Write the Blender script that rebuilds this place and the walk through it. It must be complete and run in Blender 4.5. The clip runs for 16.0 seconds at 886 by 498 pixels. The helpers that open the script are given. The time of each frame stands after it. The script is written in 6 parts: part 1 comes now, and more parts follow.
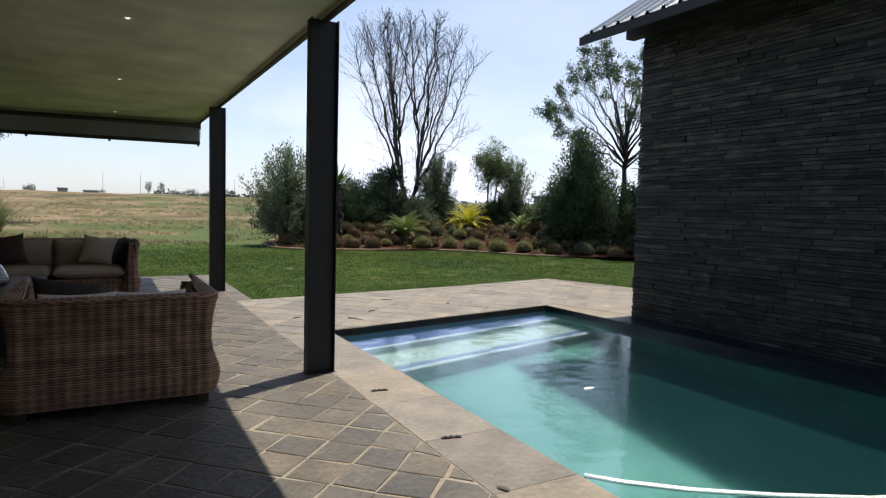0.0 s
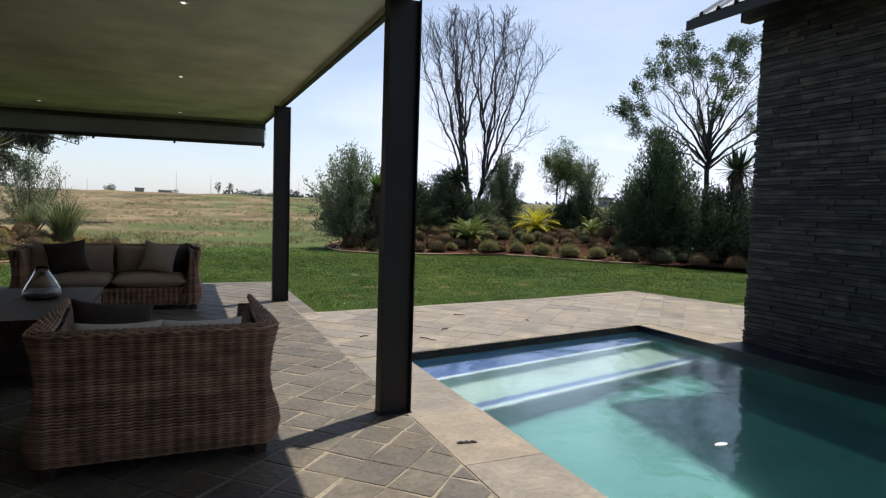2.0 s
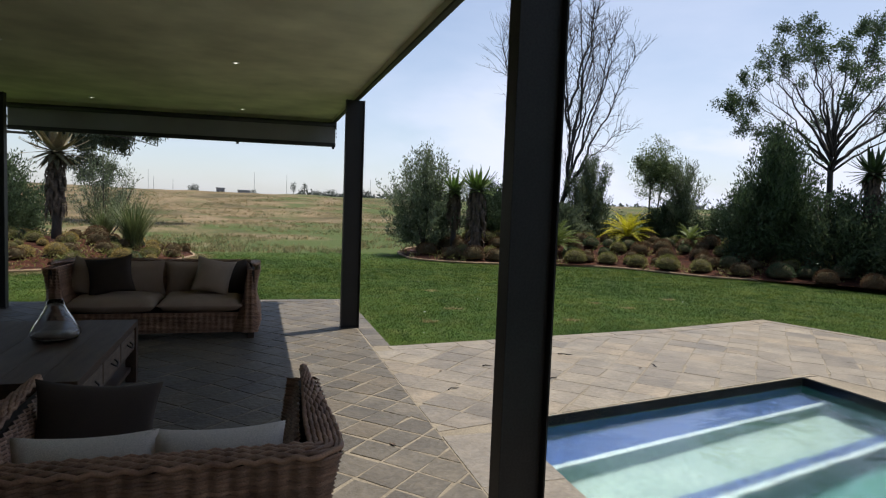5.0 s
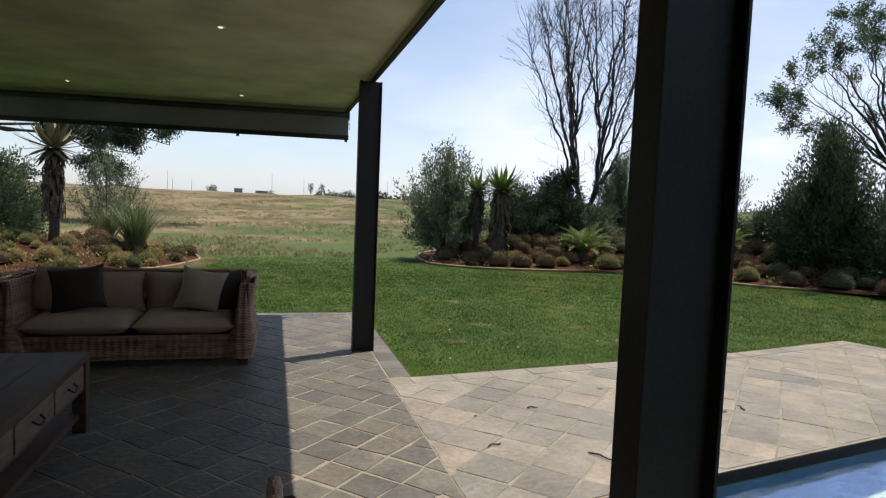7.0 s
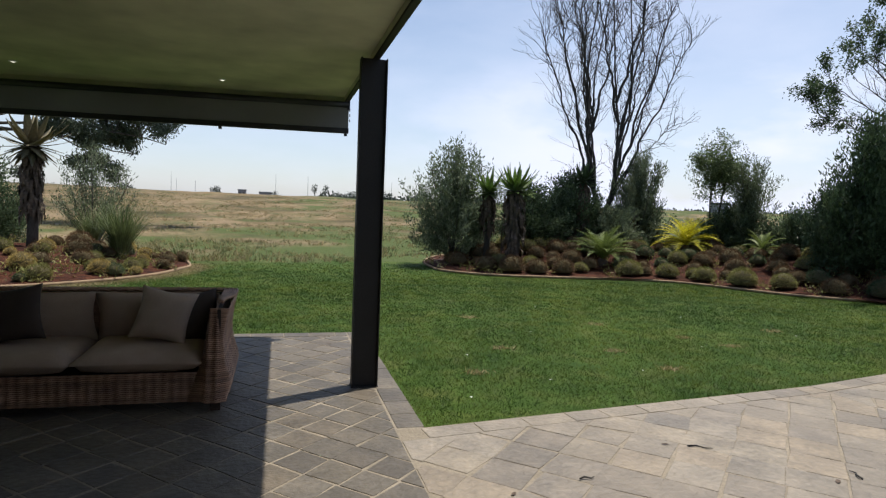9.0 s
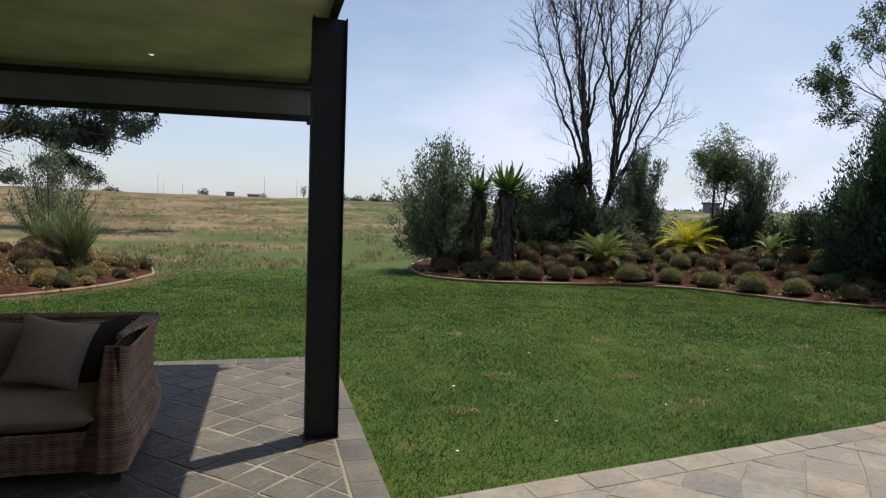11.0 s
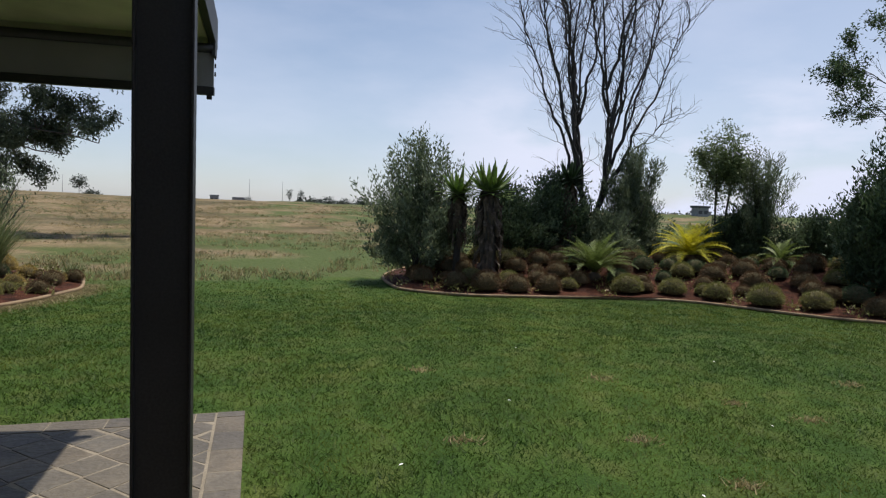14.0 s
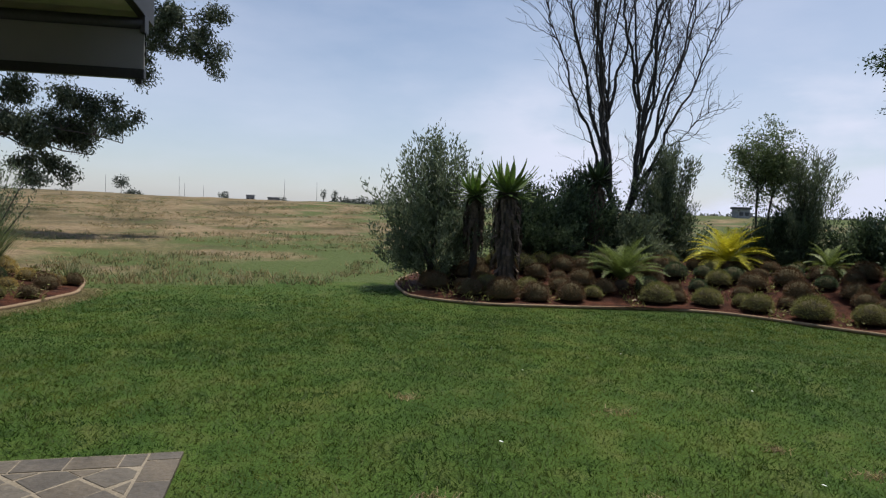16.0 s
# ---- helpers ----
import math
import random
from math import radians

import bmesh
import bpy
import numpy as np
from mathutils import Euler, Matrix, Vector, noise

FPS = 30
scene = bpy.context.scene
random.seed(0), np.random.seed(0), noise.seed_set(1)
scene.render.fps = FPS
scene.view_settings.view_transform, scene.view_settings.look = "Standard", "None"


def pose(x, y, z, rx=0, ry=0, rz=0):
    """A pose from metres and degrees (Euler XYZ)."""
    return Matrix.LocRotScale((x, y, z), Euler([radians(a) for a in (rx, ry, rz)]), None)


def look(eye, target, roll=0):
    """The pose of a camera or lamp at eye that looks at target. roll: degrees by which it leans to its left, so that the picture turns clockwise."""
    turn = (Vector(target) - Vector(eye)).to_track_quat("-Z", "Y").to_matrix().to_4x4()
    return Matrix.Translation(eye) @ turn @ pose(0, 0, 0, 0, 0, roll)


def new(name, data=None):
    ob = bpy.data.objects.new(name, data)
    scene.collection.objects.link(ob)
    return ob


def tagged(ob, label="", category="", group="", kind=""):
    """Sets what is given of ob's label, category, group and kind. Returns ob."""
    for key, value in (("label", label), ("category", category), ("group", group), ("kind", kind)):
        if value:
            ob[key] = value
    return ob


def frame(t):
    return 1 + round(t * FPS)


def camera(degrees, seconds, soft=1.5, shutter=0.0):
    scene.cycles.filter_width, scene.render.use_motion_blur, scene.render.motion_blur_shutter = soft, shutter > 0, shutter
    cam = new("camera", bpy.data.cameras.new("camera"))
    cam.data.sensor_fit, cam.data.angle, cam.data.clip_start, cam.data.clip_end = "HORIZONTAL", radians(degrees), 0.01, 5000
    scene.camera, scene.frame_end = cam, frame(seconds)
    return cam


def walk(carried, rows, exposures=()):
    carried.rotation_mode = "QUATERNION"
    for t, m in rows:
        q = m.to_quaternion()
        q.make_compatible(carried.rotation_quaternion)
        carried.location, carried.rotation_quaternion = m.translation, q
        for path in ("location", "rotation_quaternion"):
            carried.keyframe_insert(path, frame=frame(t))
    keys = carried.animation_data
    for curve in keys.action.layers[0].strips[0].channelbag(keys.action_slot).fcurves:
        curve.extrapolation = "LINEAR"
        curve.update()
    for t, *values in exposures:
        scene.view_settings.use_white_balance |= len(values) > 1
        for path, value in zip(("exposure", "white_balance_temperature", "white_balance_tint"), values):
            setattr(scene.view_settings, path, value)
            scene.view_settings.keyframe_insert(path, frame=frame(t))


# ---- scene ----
cam = camera(71.9, 16.0, 1.25)

PATH = [
    (0, (-1.626, -4.661, 1.316), (-0.656, -2.917, 1.187), 1.5),
    (0.5, (-1.599, -4.467, 1.33), (-0.665, -2.703, 1.202), 1.6),
    (1, (-1.571, -4.251, 1.355), (-0.671, -2.47, 1.225), 1.6),
    (1.5, (-1.541, -4.069, 1.358), (-0.682, -2.267, 1.227), 1.7),
    (2, (-1.485, -3.858, 1.391), (-0.687, -2.029, 1.258), 1.8),
    (2.5, (-1.428, -3.638, 1.416), (-0.695, -1.782, 1.28), 1.9),
    (3, (-1.399, -3.374, 1.443), (-0.703, -1.504, 1.307), 2.0),
    (3.5, (-1.366, -3.147, 1.454), (-0.694, -1.268, 1.318), 2.0),
    (4, (-1.312, -2.905, 1.486), (-0.671, -1.015, 1.347), 2.0),
    (4.5, (-1.27, -2.66, 1.498), (-0.66, -0.761, 1.359), 2.2),
    (5, (-1.255, -2.391, 1.518), (-0.667, -0.485, 1.379), 2.2),
    (7.5, (-0.985, -0.937, 1.512), (-0.459, 0.988, 1.375), 2.3),
    (8, (-0.933, -0.654, 1.53), (-0.415, 1.273, 1.393), 2.2),
    (8.5, (-0.91, -0.377, 1.541), (-0.391, 1.55, 1.405), 2.3),
    (11, (-0.498, 0.938, 1.544), (0.054, 2.857, 1.415), 2.0),
    (11.5, (-0.373, 1.202, 1.535), (0.186, 3.118, 1.407), 2.0),
    (12, (-0.278, 1.505, 1.543), (0.291, 3.417, 1.415), 2.0),
    (12.5, (-0.177, 1.744, 1.55), (0.403, 3.655, 1.424), 2.0),
    (13, (-0.02, 2.006, 1.551), (0.565, 3.914, 1.43), 1.9),
    (13.5, (0.095, 2.196, 1.55), (0.686, 4.103, 1.431), 1.9),
    (14, (0.209, 2.379, 1.565), (0.797, 4.287, 1.448), 2.0),
    (14.5, (0.356, 2.522, 1.574), (0.934, 4.433, 1.456), 2.0),
    (15, (0.528, 2.684, 1.585), (1.08, 4.602, 1.467), 2.0),
    (15.5, (0.675, 2.848, 1.592), (1.192, 4.777, 1.476), 2.1),
    (16, (0.808, 3.042, 1.619), (1.289, 4.979, 1.499), 2.2),
]
walk(cam, [(t, look(eye, target, roll)) for t, eye, target, roll in PATH],
     exposures=[(0, 0.63), (2, 0.57), (3.5, 0.47), (5, 0.40), (7.5, 0.57), (8.5, 0.50), (11, 0.31), (12.5, 0.25), (16, 0.15)])

# ---------- world, sun ----------
world = bpy.data.worlds.new("sky")
scene.world = world
world.use_nodes = True
wn, wl = world.node_tree.nodes, world.node_tree.links
wn.clear()
SUN_TO = Vector((0.83, 0.40, 2.75)).normalized()
sky = wn.new("ShaderNodeTexSky")
sky.sky_type = "NISHITA"
sky.sun_disc = False
sky.sun_elevation = math.asin(SUN_TO.z)
sky.sun_rotation = math.atan2(SUN_TO.x, SUN_TO.y)
sky.air_density, sky.dust_density, sky.ozone_density = 1.0, 0.8, 2.0
coord = wn.new("ShaderNodeTexCoord")
flat = wn.new("ShaderNodeMapping")
flat.inputs["Scale"].default_value = (1.0, 1.0, 3.2)
cloud = wn.new("ShaderNodeTexNoise")
cloud.inputs["Scale"].default_value = 1.7
cloud.inputs["Detail"].default_value = 7
cloud.inputs["Roughness"].default_value = 0.55
ramp = wn.new("ShaderNodeValToRGB")
ramp.color_ramp.elements[0].position, ramp.color_ramp.elements[0].color = 0.50, (0, 0, 0, 1)
ramp.color_ramp.elements[1].position, ramp.color_ramp.elements[1].color = 0.70, (0.22, 0.22, 0.22, 1)
sep = wn.new("ShaderNodeSeparateXYZ")
haze = wn.new("ShaderNodeMapRange")
haze.inputs["From Min"].default_value, haze.inputs["From Max"].default_value = 0.0, 0.55
haze.inputs["To Min"].default_value, haze.inputs["To Max"].default_value = 0.38, 0.0
addm = wn.new("ShaderNodeMath")
addm.operation, addm.use_clamp = "ADD", True
mixw = wn.new("ShaderNodeMixRGB")
mixw.inputs["Color2"].default_value = (6.7, 7.1, 8.6, 1)
bg = wn.new("ShaderNodeBackground")
bg.inputs["Strength"].default_value = 0.099
wout = wn.new("ShaderNodeOutputWorld")
wl.new(coord.outputs["Generated"], flat.inputs["Vector"])
wl.new(flat.outputs["Vector"], cloud.inputs["Vector"])
wl.new(cloud.outputs["Fac"], ramp.inputs["Fac"])
wl.new(coord.outputs["Generated"], sep.inputs["Vector"])
wl.new(sep.outputs["Z"], haze.inputs["Value"])
wl.new(haze.outputs["Result"], addm.inputs[0])
wl.new(ramp.outputs["Color"], addm.inputs[1])
# brighter, milkier air on the sun's side, and a low bank of soft cloud
glow = wn.new("ShaderNodeMapRange")
glow.inputs["From Min"].default_value, glow.inputs["From Max"].default_value = 0.15, 0.95
glow.inputs["To Min"].default_value, glow.inputs["To Max"].default_value = 0.0, 0.25
bank_map = wn.new("ShaderNodeMapping")
bank_map.inputs["Scale"].default_value = (1.0, 1.0, 2.6)
bank = wn.new("ShaderNodeTexNoise")
bank.inputs["Scale"].default_value, bank.inputs["Detail"].default_value, bank.inputs["Roughness"].default_value = 2.6, 8, 0.5
bank_in = wn.new("ShaderNodeMapRange")
bank_in.inputs["From Min"].default_value, bank_in.inputs["From Max"].default_value = 0.43, 0.53
low = wn.new("ShaderNodeMapRange")
low.interpolation_type = "SMOOTHSTEP"
low.inputs["From Min"].default_value, low.inputs["From Max"].default_value = 0.10, 0.29
low.inputs["To Min"].default_value, low.inputs["To Max"].default_value = 0.62, 0.0
bank_mul = wn.new("ShaderNodeMath")
bank_mul.operation = "MULTIPLY"
glow_add = wn.new("ShaderNodeMath")
bank_add = wn.new("ShaderNodeMath")
bank_add.use_clamp = True
wl.new(sep.outputs["X"], glow.inputs["Value"])
wl.new(coord.outputs["Generated"], bank_map.inputs["Vector"])
wl.new(bank_map.outputs["Vector"], bank.inputs["Vector"])
wl.new(bank.outputs["Fac"], bank_in.inputs["Value"])
wl.new(sep.outputs["Z"], low.inputs["Value"])
side = wn.new("ShaderNodeMapRange")
side.inputs["From Min"].default_value, side.inputs["From Max"].default_value = 0.10, 0.45
side_mul = wn.new("ShaderNodeMath")
side_mul.operation = "MULTIPLY"
wl.new(sep.outputs["X"], side.inputs["Value"])
wl.new(bank_in.outputs["Result"], side_mul.inputs[0])
wl.new(side.outputs["Result"], side_mul.inputs[1])
wl.new(side_mul.outputs["Value"], bank_mul.inputs[0])
wl.new(low.outputs["Result"], bank_mul.inputs[1])
wl.new(addm.outputs["Value"], glow_add.inputs[0])
wl.new(glow.outputs["Result"], glow_add.inputs[1])
wl.new(glow_add.outputs["Value"], bank_add.inputs[0])
wl.new(bank_mul.outputs["Value"], bank_add.inputs[1])
wl.new(bank_add.outputs["Value"], mixw.inputs["Fac"])
wl.new(sky.outputs["Color"], mixw.inputs["Color1"])
wl.new(mixw.outputs["Color"], bg.inputs["Color"])
wl.new(bg.outputs["Background"], wout.inputs["Surface"])

sun = new("sun", bpy.data.lights.new("sun", "SUN"))
sun.data.energy, sun.data.angle, sun.data.color = 4.3, radians(0.6), (1.0, 0.95, 0.87)
sun.matrix_world = look(SUN_TO * 60, (0, 0, 0))


# ---------- materials ----------
def material(name, a, b, scale=8.0, rough=0.7, bump=0.3, grain=60.0, metal=0.0, rand=0.0, spec=0.5, dist=0.01, third=None, translucent=0.0, island=False, stretch=(1, 1, 1)):
    """Two tones mixed by broad noise, a fine grain, a bump, and an even shift of value from piece to piece."""
    m = bpy.data.materials.new(name)
    m.use_nodes = True
    n, l = m.node_tree.nodes, m.node_tree.links
    p = n["Principled BSDF"]
    tc = n.new("ShaderNodeTexCoord")
    mp = n.new("ShaderNodeMapping")
    mp.inputs["Scale"].default_value = stretch
    l.new(tc.outputs["Object"], mp.inputs["Vector"])
    big = n.new("ShaderNodeTexNoise")
    big.inputs["Scale"].default_value, big.inputs["Detail"].default_value = scale, 6
    fine = n.new("ShaderNodeTexNoise")
    fine.inputs["Scale"].default_value, fine.inputs["Detail"].default_value = grain, 4
    l.new(mp.outputs["Vector"], big.inputs["Vector"])
    l.new(mp.outputs["Vector"], fine.inputs["Vector"])
    r = n.new("ShaderNodeValToRGB")
    e = r.color_ramp.elements
    e[0].position, e[0].color = 0.33, (*a, 1)
    e[1].position, e[1].color = 0.68, (*b, 1)
    if third:
        k = r.color_ramp.elements.new(0.52)
        k.color = (*third, 1)
    l.new(big.outputs["Fac"], r.inputs["Fac"])
    hsv = n.new("ShaderNodeHueSaturation")
    l.new(r.outputs["Color"], hsv.inputs["Color"])
    val = n.new("ShaderNodeMapRange")
    val.inputs["From Min"].default_value, val.inputs["From Max"].default_value = 0.3, 0.7
    val.inputs["To Min"].default_value, val.inputs["To Max"].default_value = 0.78, 1.22
    l.new(fine.outputs["Fac"], val.inputs["Value"])
    last = val.outputs["Result"]
    if rand:
        if island:
            src = n.new("ShaderNodeNewGeometry").outputs["Random Per Island"]
        else:
            src = n.new("ShaderNodeObjectInfo").outputs["Random"]
        mr = n.new("ShaderNodeMapRange")
        mr.inputs["To Min"].default_value, mr.inputs["To Max"].default_value = 1 - rand, 1 + rand
        l.new(src, mr.inputs["Value"])
        mul = n.new("ShaderNodeMath")
        mul.operation = "MULTIPLY"
        l.new(last, mul.inputs[0])
        l.new(mr.outputs["Result"], mul.inputs[1])
        last = mul.outputs["Value"]
    l.new(last, hsv.inputs["Value"])
    l.new(hsv.outputs["Color"], p.inputs["Base Color"])
    p.inputs["Roughness"].default_value = rough
    p.inputs["Metallic"].default_value = metal
    p.inputs["Specular IOR Level"].default_value = spec
    if bump:
        bp = n.new("ShaderNodeBump")
        bp.inputs["Strength"].default_value, bp.inputs["Distance"].default_value = bump, dist
        sm = n.new("ShaderNodeMath")
        sm.operation = "ADD"
        l.new(big.outputs["Fac"], sm.inputs[0])
        l.new(fine.outputs["Fac"], sm.inputs[1])
        l.new(sm.outputs["Value"], bp.inputs["Height"])
        l.new(bp.outputs["Normal"], p.inputs["Normal"])
    if translucent:
        t = n.new("ShaderNodeBsdfTranslucent")
        l.new(hsv.outputs["Color"], t.inputs["Color"])
        mx = n.new("ShaderNodeMixShader")
        mx.inputs["Fac"].default_value = translucent
        l.new(p.outputs["BSDF"], mx.inputs[1])
        l.new(t.outputs["BSDF"], mx.inputs[2])
        l.new(mx.outputs["Shader"], n["Material Output"].inputs["Surface"])
    return m


def slate_material(name, island, tone=1.0, dust=0.48, rough=0.5):
    """Riven paving slate: blue grey to sand, tone by piece, with sandy scuffs."""
    m = material(name, tuple(c * tone for c in (0.190, 0.163, 0.128)), tuple(c * tone for c in (0.335, 0.283, 0.215)), scale=3.5, rough=rough, bump=0.85, grain=24, rand=0.15, dist=0.012, island=island, third=tuple(c * tone for c in (0.252, 0.218, 0.170)), spec=0.45)
    n, l = m.node_tree.nodes, m.node_tree.links
    p = n["Principled BSDF"]
    base = p.inputs["Base Color"].links[0].from_socket
    if island:
        src = n.new("ShaderNodeNewGeometry").outputs["Random Per Island"]
    else:
        src = n.new("ShaderNodeObjectInfo").outputs["Random"]
    mul = n.new("ShaderNodeMath")
    mul.operation = "MULTIPLY"
    mul.inputs[1].default_value = 7.31
    fr = n.new("ShaderNodeMath")
    fr.operation = "FRACT"
    l.new(src, mul.inputs[0])
    l.new(mul.outputs["Value"], fr.inputs[0])
    cr = n.new("ShaderNodeValToRGB")
    cr.color_ramp.interpolation = "CONSTANT"
    e = cr.color_ramp.elements
    e[0].color = (0.78, 0.78, 0.80, 1)
    e[1].position, e[1].color = 0.18, (1.0, 1.0, 1.0, 1)
    k = e.new(0.62)
    k.color = (1.10, 1.03, 0.93, 1)
    k = e.new(0.84)
    k.color = (1.12, 1.10, 1.05, 1)
    k = e.new(0.95)
    k.color = (0.72, 0.74, 0.79, 1)
    l.new(fr.outputs["Value"], cr.inputs["Fac"])
    mx = n.new("ShaderNodeMixRGB")
    mx.blend_type = "MULTIPLY"
    mx.inputs["Fac"].default_value = 1.0
    l.new(base, mx.inputs["Color1"])
    l.new(cr.outputs["Color"], mx.inputs["Color2"])
    # sand dust drifts over slabs and joints alike
    dn = n.new("ShaderNodeTexNoise")
    dn.inputs["Scale"].default_value, dn.inputs["Detail"].default_value, dn.inputs["Roughness"].default_value = 1.1, 9, 0.62
    l.new(n["Texture Coordinate"].outputs["Object"], dn.inputs["Vector"])
    dr = n.new("ShaderNodeMapRange")
    dr.inputs["From Min"].default_value, dr.inputs["From Max"].default_value = 0.86 - dust, 0.74
    dr.inputs["To Min"].default_value, dr.inputs["To Max"].default_value = 0.0, dust
    l.new(dn.outputs["Fac"], dr.inputs["Value"])
    dm = n.new("ShaderNodeMixRGB")
    dm.inputs["Color2"].default_value = (0.37 * tone, 0.305 * tone, 0.225 * tone, 1)
    l.new(dr.outputs["Result"], dm.inputs["Fac"])
    l.new(mx.outputs["Color"], dm.inputs["Color1"])
    l.new(dm.outputs["Color"], p.inputs["Base Color"])
    return m


def blend_material(name, cols, scale, detail_scale, rough=0.9, bump=0.4, dist=0.03, second=None, second_scale=0.2):
    """Ground: colours by noise; where given, a second set of colours in broad patches."""
    m = bpy.data.materials.new(name)
    m.use_nodes = True
    n, l = m.node_tree.nodes, m.node_tree.links
    p = n["Principled BSDF"]
    tc = n.new("ShaderNodeTexCoord")

    def noise_ramp(s, colours):
        t = n.new("ShaderNodeTexNoise")
        t.inputs["Scale"].default_value, t.inputs["Detail"].default_value = s, 8
        l.new(tc.outputs["Object"], t.inputs["Vector"])
        r = n.new("ShaderNodeValToRGB")
        e = r.color_ramp.elements
        e[0].position, e[0].color = 0.32, (*colours[0], 1)
        e[1].position, e[1].color = 0.68, (*colours[-1], 1)
        for i, c in enumerate(colours[1:-1]):
            k = e.new(0.32 + 0.36 * (i + 1) / (len(colours) - 1))
            k.color = (*c, 1)
        l.new(t.outputs["Fac"], r.inputs["Fac"])
        return t, r
    t1, r1 = noise_ramp(scale, cols)
    out = r1.outputs["Color"]
    if second:
        t2, r2 = noise_ramp(second_scale, second)
        mx = n.new("ShaderNodeMixRGB")
        mx.blend_type = "MULTIPLY"
        mx.inputs["Fac"].default_value = 1
        l.new(out, mx.inputs["Color1"])
        l.new(r2.outputs["Color"], mx.inputs["Color2"])
        out = mx.outputs["Color"]
    t3, r3 = noise_ramp(detail_scale, [(0.6, 0.6, 0.6), (1.35, 1.35, 1.35)])
    mx = n.new("ShaderNodeMixRGB")
    mx.blend_type = "MULTIPLY"
    mx.inputs["Fac"].default_value = 1
    l.new(out, mx.inputs["Color1"])
    l.new(r3.outputs["Color"], mx.inputs["Color2"])
    l.new(mx.outputs["Color"], p.inputs["Base Color"])
    p.inputs["Roughness"].default_value = rough
    p.inputs["Specular IOR Level"].default_value = 0.15
    bp = n.new("ShaderNodeBump")
    bp.inputs["Strength"].default_value, bp.inputs["Distance"].default_value = bump, dist
    l.new(t3.outputs["Fac"], bp.inputs["Height"])
    l.new(bp.outputs["Normal"], p.inputs["Normal"])
    return m


SLATE = slate_material("slate", False, 0.74, 0.56)
SLATE_FIELD = slate_material("slate_field", True, 0.74, 0.56)
# Patio slate is a darker stone, its tone lowered further for the roof's shade
SLATE_DARK = slate_material("shaded_dark_slate", False, 0.37, 0.50, 0.6)
SLATE_DARK_FIELD = slate_material("shaded_dark_slate_field", True, 0.37, 0.50, 0.6)
GROUT = material("sandy_grout", (0.185, 0.155, 0.112), (0.260, 0.220, 0.165), 3, 0.95, 0.4, 80)
STEEL = material("charcoal_painted_steel", (0.022, 0.021, 0.020), (0.030, 0.028, 0.027), 2.5, 0.55, 0.06, 90, spec=0.3)
SOFFIT = material("cream_soffit_paint", (0.54, 0.52, 0.39), (0.555, 0.535, 0.405), 0.6, 0.75, 0.0, 2.0)
HOUSE_WALL = material("brown_plaster", (0.10, 0.085, 0.07), (0.13, 0.11, 0.09), 1.5, 0.9, 0.3, 50)
BLIND = material("grey_blind_fabric", (0.27, 0.27, 0.265), (0.35, 0.35, 0.345), 1.2, 0.8, 0.1, 200, translucent=0.35)
BLIND_DARK = material("dark_blind_rail", (0.02, 0.02, 0.022), (0.03, 0.03, 0.032), 3, 0.5, 0.05, 60)
LEDGE = material("dark_ledgestone", (0.015, 0.014, 0.012), (0.074, 0.062, 0.044), 5, 0.7, 0.7, 45, rand=0.75, third=(0.033, 0.031, 0.026), stretch=(1, 1, 3))
LEDGE_REST = material("dark_ledgestone_field", (0.015, 0.014, 0.012), (0.074, 0.062, 0.044), 5, 0.7, 0.7, 45, rand=0.75, third=(0.033, 0.031, 0.026), stretch=(1, 1, 3), island=True)
ROOF_METAL = material("grey_roof_sheeting", (0.30, 0.31, 0.32), (0.38, 0.39, 0.40), 2, 0.4, 0.05, 60, metal=0.6)
POOL_TILE = material("black_pool_tile", (0.007, 0.008, 0.012), (0.014, 0.015, 0.021), 4, 0.3, 0.1, 60)
# Pale plaster; the teal light of deep water is put into its colour
POOL_PLASTER = material("water_tinted_plaster", (0.048, 0.150, 0.140), (0.075, 0.205, 0.190), 1.2, 0.8, 0.1, 30)
STEP_PALE = material("pale_step_plaster", (0.25, 0.315, 0.29), (0.31, 0.375, 0.345), 2, 0.8, 0.1, 30)
STEP_RISER = material("grey_green_riser_plaster", (0.22, 0.32, 0.28), (0.28, 0.38, 0.33), 2, 0.8, 0.1, 30)
NOSING = material("white_step_nosing", (0.46, 0.51, 0.53), (0.54, 0.58, 0.60), 3, 0.6, 0.05, 30)
MOSAIC = material("blue_mosaic", (0.014, 0.034, 0.150), (0.030, 0.066, 0.235), 14, 0.35, 0.2, 60)
HOSE = material("white_hose_plastic", (0.75, 0.76, 0.76), (0.82, 0.83, 0.83), 4, 0.4, 0.05, 50)
WICKER = material("brown_wicker", (0.205, 0.115, 0.072), (0.39, 0.235, 0.152), 9, 0.6, 0.3, 160, rand=0.25, island=True)
# Near-black colour that stands for the shade inside the weave
WEAVE_SHADE = material("weave_shade", (0.020, 0.014, 0.010), (0.03, 0.02, 0.015), 9, 0.8, 0.2, 80)
CUSHION = material("taupe_linen", (0.34, 0.250, 0.185), (0.41, 0.310, 0.232), 4, 0.95, 0.25, 300, dist=0.003)
PILLOW_LIGHT = material("light_taupe_linen", (0.36, 0.275, 0.205), (0.43, 0.33, 0.25), 4, 0.95, 0.25, 300, dist=0.003)
CUSHION_PALE = material("pale_linen", (0.56, 0.51, 0.45), (0.66, 0.60, 0.53), 4, 0.95, 0.25, 300, dist=0.003)
PILLOW_DARK = material("dark_brown_linen", (0.035, 0.024, 0.018), (0.05, 0.035, 0.026), 4, 0.95, 0.25, 300, dist=0.003)
